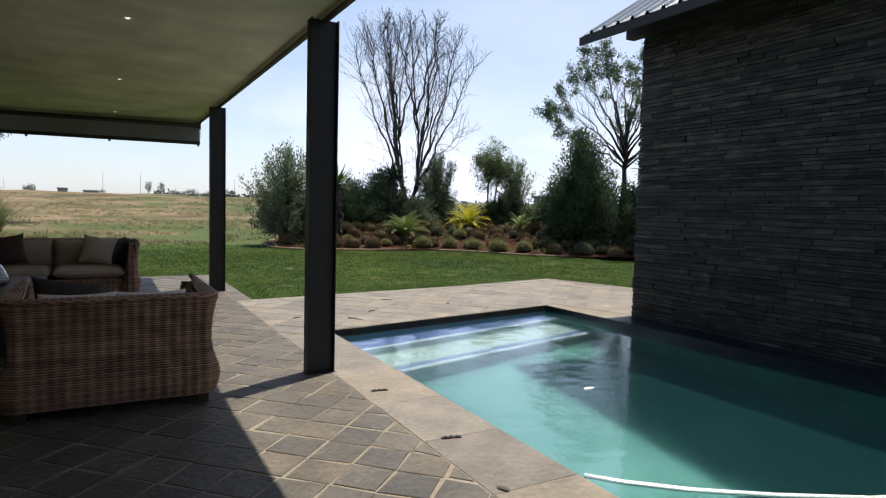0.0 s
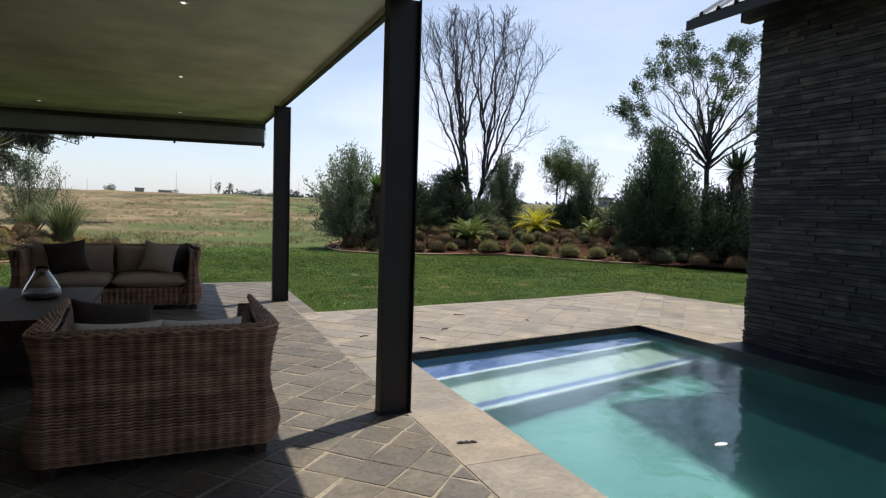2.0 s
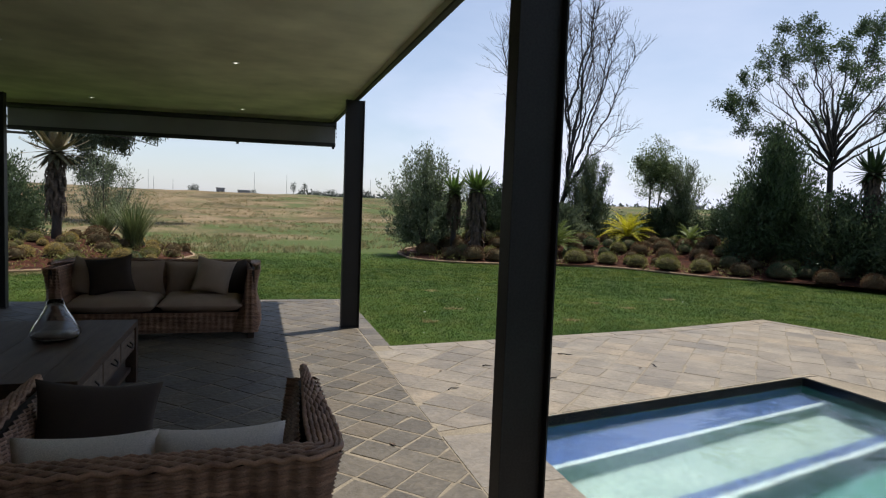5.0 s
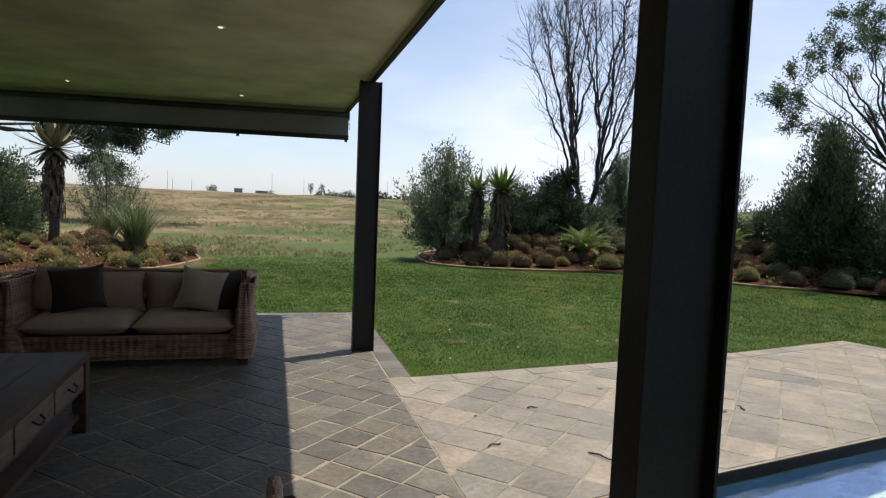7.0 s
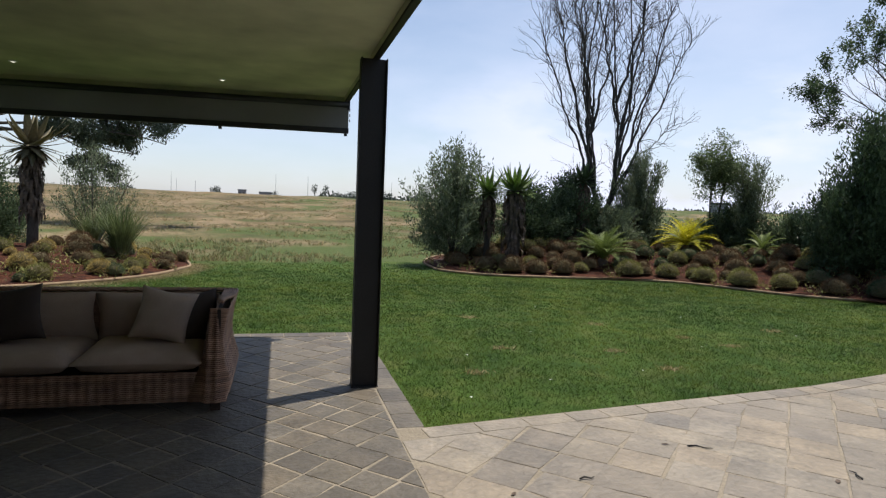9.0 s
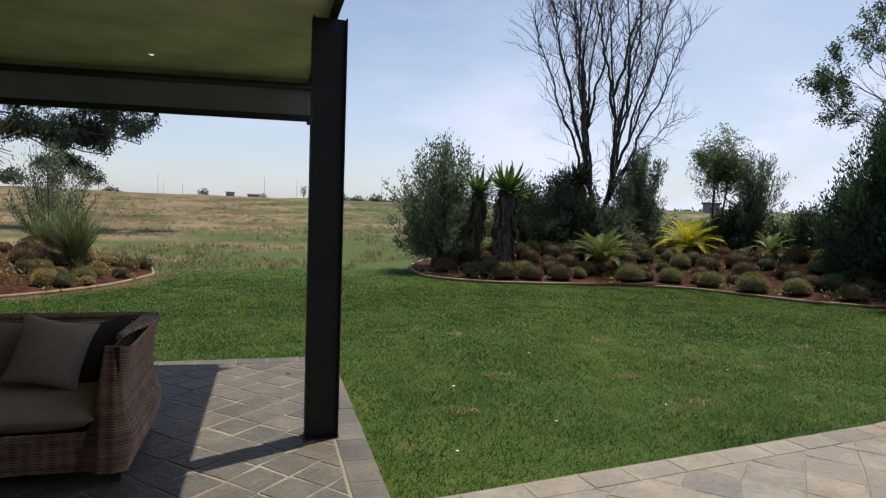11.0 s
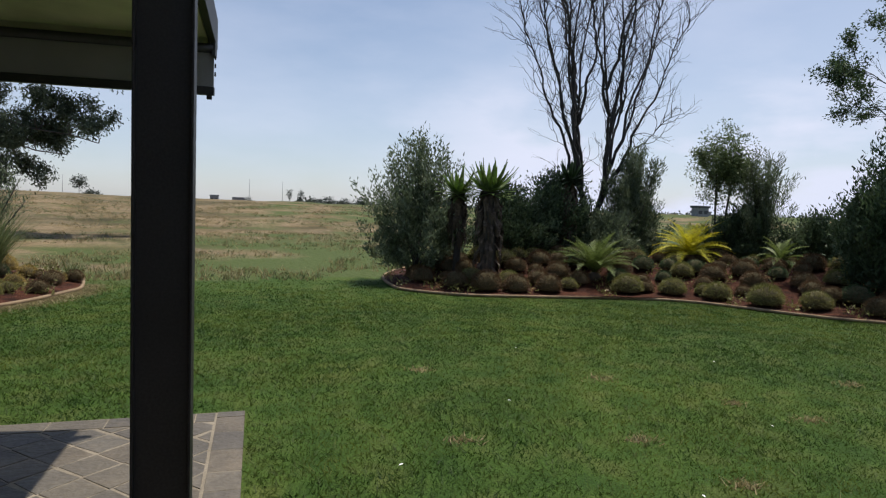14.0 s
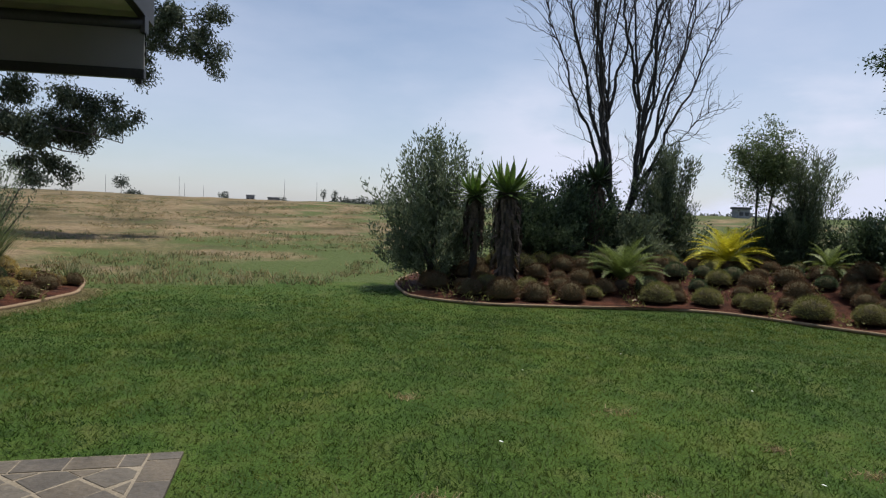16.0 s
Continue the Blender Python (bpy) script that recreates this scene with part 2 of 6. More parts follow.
WOOD = material("dark_stained_wood", (0.042, 0.022, 0.012), (0.080, 0.044, 0.025), 3, 0.55, 0.25, 40, stretch=(8, 1, 8))
WOOD_WORN = material("worn_drawer_wood", (0.10, 0.07, 0.05), (0.17, 0.125, 0.09), 4, 0.6, 0.3, 40, stretch=(8, 2, 8))
LAMP_RIM = material("white_lamp_rim", (0.75, 0.75, 0.73), (0.8, 0.8, 0.78), 4, 0.4, 0.0, 40)
LAMP_FACE = material("frosted_lamp", (0.8, 0.8, 0.78), (0.85, 0.85, 0.83), 4, 0.2, 0.0, 40)
LAMP_FACE.node_tree.nodes["Principled BSDF"].inputs["Emission Color"].default_value = (1.0, 0.95, 0.85, 1)
LAMP_FACE.node_tree.nodes["Principled BSDF"].inputs["Emission Strength"].default_value = 0.7
EDGING = material("tan_concrete_edging", (0.20, 0.135, 0.078), (0.29, 0.20, 0.115), 6, 0.9, 0.4, 70)
MULCH = blend_material("red_brown_mulch", [(0.024, 0.009, 0.006), (0.056, 0.019, 0.010), (0.092, 0.033, 0.017)], 5, 45, bump=0.8, dist=0.05)
LAWN = blend_material("lawn_soil_and_thatch", [(0.030, 0.063, 0.010), (0.048, 0.086, 0.014), (0.076, 0.096, 0.023)], 2.4, 60, bump=0.6, dist=0.03, second=[(0.72, 0.80, 0.80), (1.0, 1.0, 1.0), (1.22, 1.14, 1.05)], second_scale=0.33)
BARK = material("grey_bark", (0.045, 0.038, 0.033), (0.085, 0.073, 0.062), 6, 0.9, 0.6, 40, stretch=(1, 1, 0.3))
BARK_DARK = material("dark_bark", (0.022, 0.019, 0.017), (0.045, 0.040, 0.036), 6, 0.9, 0.5, 40, stretch=(1, 1, 0.3))
THATCH = material("dead_aloe_leaves", (0.055, 0.038, 0.026), (0.12, 0.085, 0.058), 7, 0.9, 0.4, 50, rand=0.3, island=True)


def leaf_material(name, a, b, tl=0.35, scale=1.5):
    return material(name, a, b, scale, 0.55, 0, 20, rand=0.4, island=True, translucent=tl, spec=0.3)


LEAF_OLIVE = leaf_material("olive_leaf", (0.100, 0.132, 0.072), (0.170, 0.200, 0.118))
LEAF_DARK = leaf_material("dark_leaf", (0.054, 0.084, 0.042), (0.102, 0.138, 0.066), 0.32)
LEAF_MID = leaf_material("mid_green_leaf", (0.045, 0.075, 0.035), (0.085, 0.125, 0.055))
LEAF_LIGHT = leaf_material("light_green_leaf", (0.090, 0.130, 0.050), (0.15, 0.19, 0.085))
LEAF_GUM = leaf_material("gum_leaf", (0.045, 0.062, 0.038), (0.085, 0.105, 0.060), 0.25)
LEAF_ALOE = leaf_material("aloe_leaf", (0.175, 0.265, 0.080), (0.29, 0.37, 0.130), 0.45)
LEAF_ALOE_DRY = leaf_material("sunburnt_aloe_leaf", (0.16, 0.15, 0.08), (0.27, 0.22, 0.13), 0.2)
LEAF_CYCAD = leaf_material("cycad_leaf", (0.105, 0.145, 0.032), (0.17, 0.215, 0.055), 0.3)
LEAF_YELLOW = leaf_material("yellow_cycad_leaf", (0.46, 0.42, 0.02), (0.62, 0.56, 0.04), 0.35)
LEAF_SAGE = leaf_material("sage_tuft", (0.160, 0.168, 0.045), (0.26, 0.240, 0.080), 0.25)
LEAF_RUST = leaf_material("rust_tuft", (0.095, 0.055, 0.026), (0.175, 0.105, 0.048), 0.2)
LEAF_GOLD = leaf_material("golden_tuft", (0.34, 0.25, 0.07), (0.46, 0.35, 0.12), 0.25)
LEAF_REED = leaf_material("reed_blade", (0.09, 0.125, 0.045), (0.17, 0.19, 0.08), 0.3)
BLADE = material("grass_blade", (0.028, 0.072, 0.011), (0.130, 0.166, 0.042), 3.2, 0.55, 0, 20, rand=0.2, island=True, translucent=0.45, spec=0.2)


def broad_patches(m, scale, lo, hi):
    """A second, broader drift of tone over a material's base colour."""
    n, l = m.node_tree.nodes, m.node_tree.links
    hsv = next(q for q in n if q.type == "HUE_SAT")
    src = hsv.inputs["Color"].links[0].from_socket
    t = n.new("ShaderNodeTexNoise")
    t.inputs["Scale"].default_value, t.inputs["Detail"].default_value = scale, 5
    l.new(n["Texture Coordinate"].outputs["Object"], t.inputs["Vector"])
    k = n.new("ShaderNodeValToRGB")
    k.color_ramp.elements[0].position, k.color_ramp.elements[0].color = 0.36, (*lo, 1)
    k.color_ramp.elements[1].position, k.color_ramp.elements[1].color = 0.64, (*hi, 1)
    l.new(t.outputs["Fac"], k.inputs["Fac"])
    x = n.new("ShaderNodeMixRGB")
    x.blend_type = "MULTIPLY"
    x.inputs["Fac"].default_value = 1.0
    l.new(src, x.inputs["Color1"])
    l.new(k.outputs["Color"], x.inputs["Color2"])
    l.new(x.outputs["Color"], hsv.inputs["Color"])


broad_patches(BLADE, 0.42, (0.56, 0.70, 0.60), (1.12, 1.02, 0.74))
STRAW = leaf_material("dry_grass_blade", (0.23, 0.18, 0.085), (0.35, 0.28, 0.145), 0.3)
# Brown kept dark to stand for shade deep between the blades
TUFT_SHADE = material("tuft_shade", (0.070, 0.056, 0.026), (0.10, 0.082, 0.038), 8, 1.0, 0.3, 40)
FAR_TREE = leaf_material("far_tree_leaf", (0.060, 0.075, 0.060), (0.085, 0.10, 0.08), 0.1)
FAR_WALL = material("far_building_wall", (0.20, 0.21, 0.23), (0.27, 0.28, 0.30), 0.3, 0.9, 0, 5)
FAR_DARK = material("far_building_dark", (0.05, 0.055, 0.065), (0.08, 0.085, 0.095), 0.3, 0.8, 0, 5)


def water_material():
    m = bpy.data.materials.new("pool_water")
    m.use_nodes = True
    n, l = m.node_tree.nodes, m.node_tree.links
    p = n["Principled BSDF"]
    p.inputs["Base Color"].default_value = (0.72, 0.93, 0.90, 1)
    p.inputs["Roughness"].default_value = 0.20
    p.inputs["IOR"].default_value = 1.33
    p.inputs["Specular IOR Level"].default_value = 0.2
    p.inputs["Coat Weight"].default_value = 1.0
    p.inputs["Coat Roughness"].default_value = 0.02
    p.inputs["Coat IOR"].default_value = 1.33
    p.inputs["Transmission Weight"].default_value = 1.0
    tc = n.new("ShaderNodeTexCoord")
    a = n.new("ShaderNodeTexNoise")
    a.inputs["Scale"].default_value, a.inputs["Detail"].default_value = 4.0, 3
    l.new(tc.outputs["Object"], a.inputs["Vector"])
    bp = n.new("ShaderNodeBump")
    bp.inputs["Strength"].default_value, bp.inputs["Distance"].default_value = 0.20, 0.04
    l.new(a.outputs["Fac"], bp.inputs["Height"])
    l.new(bp.outputs["Normal"], p.inputs["Normal"])
    l.new(bp.outputs["Normal"], p.inputs["Coat Normal"])
    murk = n.new("ShaderNodeBsdfDiffuse")
    murk.inputs["Color"].default_value = (0.020, 0.120, 0.112, 1)
    mx = n.new("ShaderNodeMixShader")
    mx.inputs["Fac"].default_value = 0.09
    l.new(p.outputs["BSDF"], mx.inputs[1])
    l.new(murk.outputs["BSDF"], mx.inputs[2])
    l.new(mx.outputs["Shader"], n["Material Output"].inputs["Surface"])
    return m


def glass_material():
    m = bpy.data.materials.new("clear_glass")
    m.use_nodes = True
    p = m.node_tree.nodes["Principled BSDF"]
    p.inputs["Base Color"].default_value = (0.97, 0.98, 0.98, 1)
    p.inputs["Roughness"].default_value = 0.02
    p.inputs["IOR"].default_value = 1.45
    p.inputs["Transmission Weight"].default_value = 1.0
    return m


def field_material():
    """Veld: straw, bare earth and green in broad patches; greener towards the lawn."""
    m = blend_material("dry_field", [(0.085, 0.072, 0.035), (0.150, 0.115, 0.060), (0.215, 0.163, 0.102), (0.088, 0.088, 0.034)], 0.30, 5, bump=0.9, dist=0.10, second=[(0.42, 0.46, 0.38), (0.95, 0.93, 0.88), (1.15, 1.08, 1.02)], second_scale=0.11)
    n, l = m.node_tree.nodes, m.node_tree.links
    p = n["Principled BSDF"]
    base = p.inputs["Base Color"].links[0].from_socket
    tc = n.new("ShaderNodeTexCoord")
    sp = n.new("ShaderNodeSeparateXYZ")
    l.new(tc.outputs["Object"], sp.inputs["Vector"])
    nz = n.new("ShaderNodeTexNoise")
    nz.inputs["Scale"].default_value, nz.inputs["Detail"].default_value = 0.24, 9
    l.new(tc.outputs["Object"], nz.inputs["Vector"])
    # green share: high near the lawn and to the side of the big bed
    sy = n.new("ShaderNodeMapRange")
    sy.inputs["From Min"].default_value, sy.inputs["From Max"].default_value = 14.0, 36.0
    sy.inputs["To Min"].default_value, sy.inputs["To Max"].default_value = 1.02, 0.28
    l.new(sp.outputs["Y"], sy.inputs["Value"])
    sx = n.new("ShaderNodeMapRange")
    sx.inputs["From Min"].default_value, sx.inputs["From Max"].default_value = -6.0, 8.0
    sx.inputs["To Min"].default_value, sx.inputs["To Max"].default_value = -0.22, 0.34
    l.new(sp.outputs["X"], sx.inputs["Value"])
    a1 = n.new("ShaderNodeMath")
    l.new(sy.outputs["Result"], a1.inputs[0])
    l.new(sx.outputs["Result"], a1.inputs[1])
    nm = n.new("ShaderNodeMapRange")
    nm.inputs["From Min"].default_value, nm.inputs["From Max"].default_value = 0.3, 0.7
    nm.inputs["To Min"].default_value, nm.inputs["To Max"].default_value = -0.55, 0.55
    l.new(nz.outputs["Fac"], nm.inputs["Value"])
    a2 = n.new("ShaderNodeMath")
    l.new(a1.outputs["Value"], a2.inputs[0])
    l.new(nm.outputs["Result"], a2.inputs[1])
    st = n.new("ShaderNodeMapRange")
    st.inputs["From Min"].default_value, st.inputs["From Max"].default_value = 0.35, 0.75
    l.new(a2.outputs["Value"], st.inputs["Value"])
    mx = n.new("ShaderNodeMixRGB")
    mx.inputs["Color2"].default_value = (0.066, 0.088, 0.025, 1)
    l.new(st.outputs["Result"], mx.inputs["Fac"])
    l.new(base, mx.inputs["Color1"])
    l.new(mx.outputs["Color"], p.inputs["Base Color"])
    return m


WATER = water_material()
GLASS = glass_material()
FIELD = field_material()


# ---------- mesh helpers ----------
rng = np.random.default_rng(7)


def mesh_of(name, verts, faces, mat, smooth=False):
    me = bpy.data.meshes.new(name)
    me.from_pydata([tuple(v) for v in verts], [], [tuple(f) for f in faces])
    if smooth:
        me.polygons.foreach_set("use_smooth", [True] * len(me.polygons))
    me.materials.append(mat)
    me.update()
    return me


def quads_mesh(name, verts, per, mat):
    """A mesh of many loose faces with the same number of corners each."""
    verts = np.asarray(verts, dtype=np.float32).reshape(-1, 3)
    nf = len(verts) // per
    me = bpy.data.meshes.new(name)
    me.vertices.add(len(verts))
    me.vertices.foreach_set("co", verts.ravel())
    me.loops.add(len(verts))
    me.loops.foreach_set("vertex_index", np.arange(len(verts), dtype=np.int32))
    me.polygons.add(nf)
    me.polygons.foreach_set("loop_start", np.arange(0, len(verts), per, dtype=np.int32))
    me.materials.append(mat)
    me.update(calc_edges=True)
    return me


def part(name, data, parent=None, label="", m=None):
    ob = new(name, data)
    if parent:
        ob.parent = parent
    if m is not None:
        ob.matrix_local = m
    if label:
        ob["label"] = label
    return ob


def empty(name, loc=(0, 0, 0), rz=0):
    ob = new(name)
    ob.matrix_world = pose(*loc, 0, 0, rz)
    return ob


def box_data(x0, y0, z0, x1, y1, z1, bevel=0.0):
    bm = bmesh.new()
    bmesh.ops.create_cube(bm, size=1)
    for v in bm.verts:
        v.co = Vector(((x0 + x1) / 2 + v.co.x * (x1 - x0), (y0 + y1) / 2 + v.co.y * (y1 - y0), (z0 + z1) / 2 + v.co.z * (z1 - z0)))
    if bevel:
        bmesh.ops.bevel(bm, geom=list(bm.edges), offset=bevel, segments=2, affect="EDGES", profile=0.6)
    return bm


def bm_mesh(name, bm, mat, smooth=False):
    me = bpy.data.meshes.new(name)
    bm.to_mesh(me)
    bm.free()
    if smooth:
        me.polygons.foreach_set("use_smooth", [True] * len(me.polygons))
    me.materials.append(mat)
    return me


def box(name, a, b, mat, parent=None, bevel=0.0, label=""):
    return part(name, bm_mesh(name, box_data(*a, *b, bevel), mat), parent, label)


def structure(ob, label, category=""):
    return tagged(ob, label, category or "", kind="structure")


def prism(name, poly, z0, z1, mat, parent=None, label="", inset=0.0):
    n = len(poly)
    area = sum(poly[i][0] * poly[(i + 1) % n][1] - poly[(i + 1) % n][0] * poly[i][1] for i in range(n))
    if area < 0:
        poly = poly[::-1]
    v, f = prism_vf(poly, z0, z1, inset)
    return part(name, mesh_of(name, v, f, mat), parent, label)


def prism_vf(poly, z0, z1, inset=0.0, tilt=(0, 0)):
    n = len(poly)
    cx, cy = sum(p[0] for p in poly) / n, sum(p[1] for p in poly) / n
    top = []
    for x, y in poly:
        d = math.hypot(x - cx, y - cy) or 1
        k = max(0.0, 1 - inset / d)
        X, Y = cx + (x - cx) * k, cy + (y - cy) * k
        top.append((X, Y, z1 + tilt[0] * (X - cx) + tilt[1] * (Y - cy)))
    mid = [(x, y, z1 - inset * 0.7) for x, y in poly] if inset else []
    low = [(x, y, z0) for x, y in poly]
    verts = top + mid + low
    faces = [tuple(range(n))]
    rings = 2 if inset else 1
    for r in range(rings):
        a, b = r * n, (r + 1) * n
        for i in range(n):
            j = (i + 1) % n
            faces.append((a + j, a + i, b + i, b + j))
    return verts, faces


def clip_convex(poly, region):
    """Clip a polygon to a convex region given counter-clockwise."""
    out = poly
    for i in range(len(region)):
        (ax, ay), (bx, by) = region[i], region[(i + 1) % len(region)]

        def side(p):
            return (bx - ax) * (p[1] - ay) - (by - ay) * (p[0] - ax)
        src, out = out, []
        for k in range(len(src)):
            p, q = src[k], src[(k + 1) % len(src)]
            sp_, sq = side(p), side(q)
            if sp_ >= 0:
                out.append(p)
            if sp_ * sq < 0:
                t = sp_ / (sp_ - sq)
                out.append((p[0] + (q[0] - p[0]) * t, p[1] + (q[1] - p[1]) * t))
        if len(out) < 3:
            return []
    return out


def poly_area(poly):
    return abs(sum(poly[i][0] * poly[(i + 1) % len(poly)][1] - poly[(i + 1) % len(poly)][0] * poly[i][1] for i in range(len(poly)))) / 2


class Tubes:
    """Gathers tapered tubes into one mesh."""

    def __init__(self, sides=6):
        self.v, self.f, self.sides = [], [], sides

    def add(self, pts, radii, sides=0):
        s = sides or self.sides
        base = len(self.v)
        n = len(pts)
        side_v = None
        for i in range(n):
            d = (pts[min(i + 1, n - 1)] - pts[max(i - 1, 0)])
            if d.length < 1e-7:
                d = Vector((0, 0, 1))
            d.normalize()
            if side_v is None:
                side_v = d.orthogonal().normalized()
            side_v = (side_v - d * side_v.dot(d))
            side_v = side_v.normalized() if side_v.length > 1e-6 else d.orthogonal().normalized()
            w = d.cross(side_v)
            for k in range(s):
                a = 2 * math.pi * k / s
                self.v.append(pts[i] + (side_v * math.cos(a) + w * math.sin(a)) * radii[i])
        for i in range(n - 1):
            for k in range(s):
                k2 = (k + 1) % s
                self.f.append((base + i * s + k, base + i * s + k2, base + (i + 1) * s + k2, base + (i + 1) * s + k))
        self.f.append(tuple(base + k for k in reversed(range(s))))
        self.f.append(tuple(base + (n - 1) * s + k for k in range(s)))

    def data(self, name, mat, smooth=True):
        return mesh_of(name, self.v, self.f, mat, smooth)


# ---------- ground ----------
POOL = [(0.45, -6.5), (4.22, -6.5), (3.86, 2.16), (0.45, 1.54)]
DECK_EDGE = [(0.15, 3.97), (1.52, 4.15), (4.05, 4.48), (6.1, 4.93), (6.62, 3.45), (7.6, 1.0)]


def smooth_step(a, b, x):
    t = min(1.0, max(0.0, (x - a) / (b - a)))
    return t * t * (3 - 2 * t)


def ground_z(x, y):
    rise = 2.45 * smooth_step(15, 100, y) + 0.9 * smooth_step(10, 90, abs(x - 5)) * smooth_step(-40, 30, y)
    bumps = noise.noise(Vector((x * 0.09, y * 0.09, 3))) * 0.28 + noise.noise(Vector((x * 0.35, y * 0.35, 9))) * 0.07
    return -0.035 + min(rise, 2.6) + bumps * smooth_step(17, 30, math.hypot(x, y))


# the rim of the big bed, round from its tip
BED_A = [(3.0, 15.0), (3.25, 14.2), (4.14, 13.5), (5.1, 13.25), (6.2, 13.05), (7.4, 12.85), (8.5, 12.25), (9.65, 10.4), (11.0, 9.3), (12.0, 8.1), (12.6, 6.9), (13.2, 4.5), (17.0, 4.0), (19.0, 11.0), (15.0, 18.5), (9.0, 20.0), (5.0, 19.5), (3.3, 17.2)]
BED_B = [(-2.82, 15.0), (-2.9, 14.0), (-3.25, 12.85), (-3.95, 11.9), (-5.0, 11.1), (-6.4, 10.6), (-9.0, 10.8), (-10.5, 13.5), (-9.5, 17.5), (-6.0, 18.6), (-3.6, 17.2)]


def spline_ring(pts, per=5):
    out = []
    n = len(pts)
    for i in range(n):
        p0, p1, p2, p3 = (Vector(pts[(i + k - 1) % n]) for k in range(4))
        for j in range(per):
            t = j / per
            out.append(0.5 * ((2 * p1) + (p2 - p0) * t + (2 * p0 - 5 * p1 + 4 * p2 - p3) * t * t + (3 * p1 - p0 - 3 * p2 + p3) * t ** 3))
    return [(v.x, v.y) for v in out]


def inside(poly, x, y):
    hit = False
    j = len(poly) - 1
    for i in range(len(poly)):
        (xi, yi), (xj, yj) = poly[i], poly[j]
        if (yi > y) != (yj > y) and x < (xj - xi) * (y - yi) / (yj - yi) + xi:
            hit = not hit
        j = i
    return hit


def edge_dist(poly, x, y):
    best = 1e9
    for i in range(len(poly)):
        (ax, ay), (bx, by) = poly[i], poly[(i + 1) % len(poly)]
        dx, dy = bx - ax, by - ay
        t = max(0, min(1, ((x - ax) * dx + (y - ay) * dy) / (dx * dx + dy * dy + 1e-9)))
        best = min(best, math.hypot(x - ax - dx * t, y - ay - dy * t))
    return best


RING_A, RING_B = spline_ring(BED_A), spline_ring(BED_B)


def bed_z(ring, x, y, top):
    return max(ground_z(x, y) * 0.5, 0) + 0.02 + top * smooth_step(0, 3.2, edge_dist(ring, x, y)) + 0.04 * noise.noise(Vector((x * 1.3, y * 1.3, 1)))


def on_bed(x, y):
    if inside(RING_A, x, y):
        return bed_z(RING_A, x, y, 0.62)
    if inside(RING_B, x, y):
        return bed_z(RING_B, x, y, 0.35)
    return ground_z(x, y)


def ground_sheet():
    def lines(fixed, near, far_lo, far_hi):
        s = set(fixed) | set(near)
        d, step = max(near), 1.2
        while d < far_hi:
            d += step
            step *= 1.16
            s.add(min(d, far_hi))
        d, step = min(near), 1.2
        while d > far_lo:
            d -= step
            step *= 1.16
            s.add(max(d, far_lo))
        return sorted(s)
    xs = lines([0.3, 4.4], [i * 0.8 for i in range(-25, 38)], -1500, 1500)
    ys = lines([-6.7, 2.3], [i * 0.8 for i in range(-12, 60)], -1500, 2500)
    vs = [(x, y, ground_z(x, y)) for y in ys for x in xs]
    fs, mats = [], []
    nx = len(xs)
    for j in range(len(ys) - 1):
        for i in range(nx - 1):
            cx, cy = (xs[i] + xs[i + 1]) / 2, (ys[j] + ys[j + 1]) / 2
            if 0.3 < cx < 4.4 and -6.7 < cy < 2.3:
                continue
            fs.append((j * nx + i, j * nx + i + 1, (j + 1) * nx + i + 1, (j + 1) * nx + i))
            lawn_end = 16.3 + 0.8 * math.sin(cx * 0.6)
            mats.append(0 if (cy < lawn_end and -14 < cx < 22) else 1)
    me = mesh_of("ground", vs, fs, LAWN, True)
    me.materials.append(FIELD)
    me.polygons.foreach_set("material_index", mats)
    return structure(new("ground", me), "mown green lawn running into dry rising field", "ground")


ground_sheet()


def bed(name, ring, top, label):
    cx, cy = sum(p[0] for p in ring) / len(ring), sum(p[1] for p in ring) / len(ring)
    vs, fs = [], []
    rings = 14
    n = len(ring)
    for k in range(rings):
        s = 1 - k / (rings - 1)
        for x, y in ring:
            X, Y = cx + (x - cx) * s, cy + (y - cy) * s
            vs.append((X, Y, bed_z(ring, X, Y, top) if k else ground_z(X, Y) + 0.015))
    for k in range(rings - 1):
        for i in range(n):
            j = (i + 1) % n
            fs.append((k * n + i, k * n + j, (k + 1) * n + j, (k + 1) * n + i))
    ob = structure(new(name, mesh_of(name, vs, fs, MULCH, True)), label, "flower bed")
    t = Tubes(6)
    pts = [Vector((x, y, ground_z(x, y) + 0.035)) for x, y in ring + ring[:1]]
    t.add(pts, [0.032] * len(pts))
    structure(part("trim", t.data("trim", EDGING)), "low tan concrete edging round a garden bed", "edging")
    return ob


bed("flower_bed_1", RING_A, 0.62, "raised garden bed of red brown bark mulch")
bed("flower_bed_2", RING_B, 0.35, "small raised garden bed of red brown mulch")

# ---------- paving ----------
PATIO = [(-6.0, -8.0), (0.15, -8.0), (0.15, 7.22), (-6.0, 7.22)]
paving = structure(part("paving", None), "riven slate paving on the patio and pool surround", "paving")
box("bedding", (-6.0, -8.0, -0.12), (0.15, 7.22, -0.004), GROUT, paving)
prism("bedding", [(0.15, -8.0), (0.46, -8.0), (0.46, 1.55), (0.15, 1.55)], -0.12, -0.004, GROUT, paving)
prism("bedding", [(0.15, 1.54), (0.45, 1.54), (3.86, 2.16), (4.4, 2.20), (7.5, 1.0), (6.62, 3.45), (6.1, 4.93), (4.05, 4.48), (1.52, 4.15), (0.15, 3.97)], -0.12, -0.004, GROUT, paving)
prism("bedding", [(3.87, 2.14), (3.92, 1.03), (8, 1.03), (7.5, 1.05), (4.4, 2.19)], -0.12, -0.004, GROUT, paving)

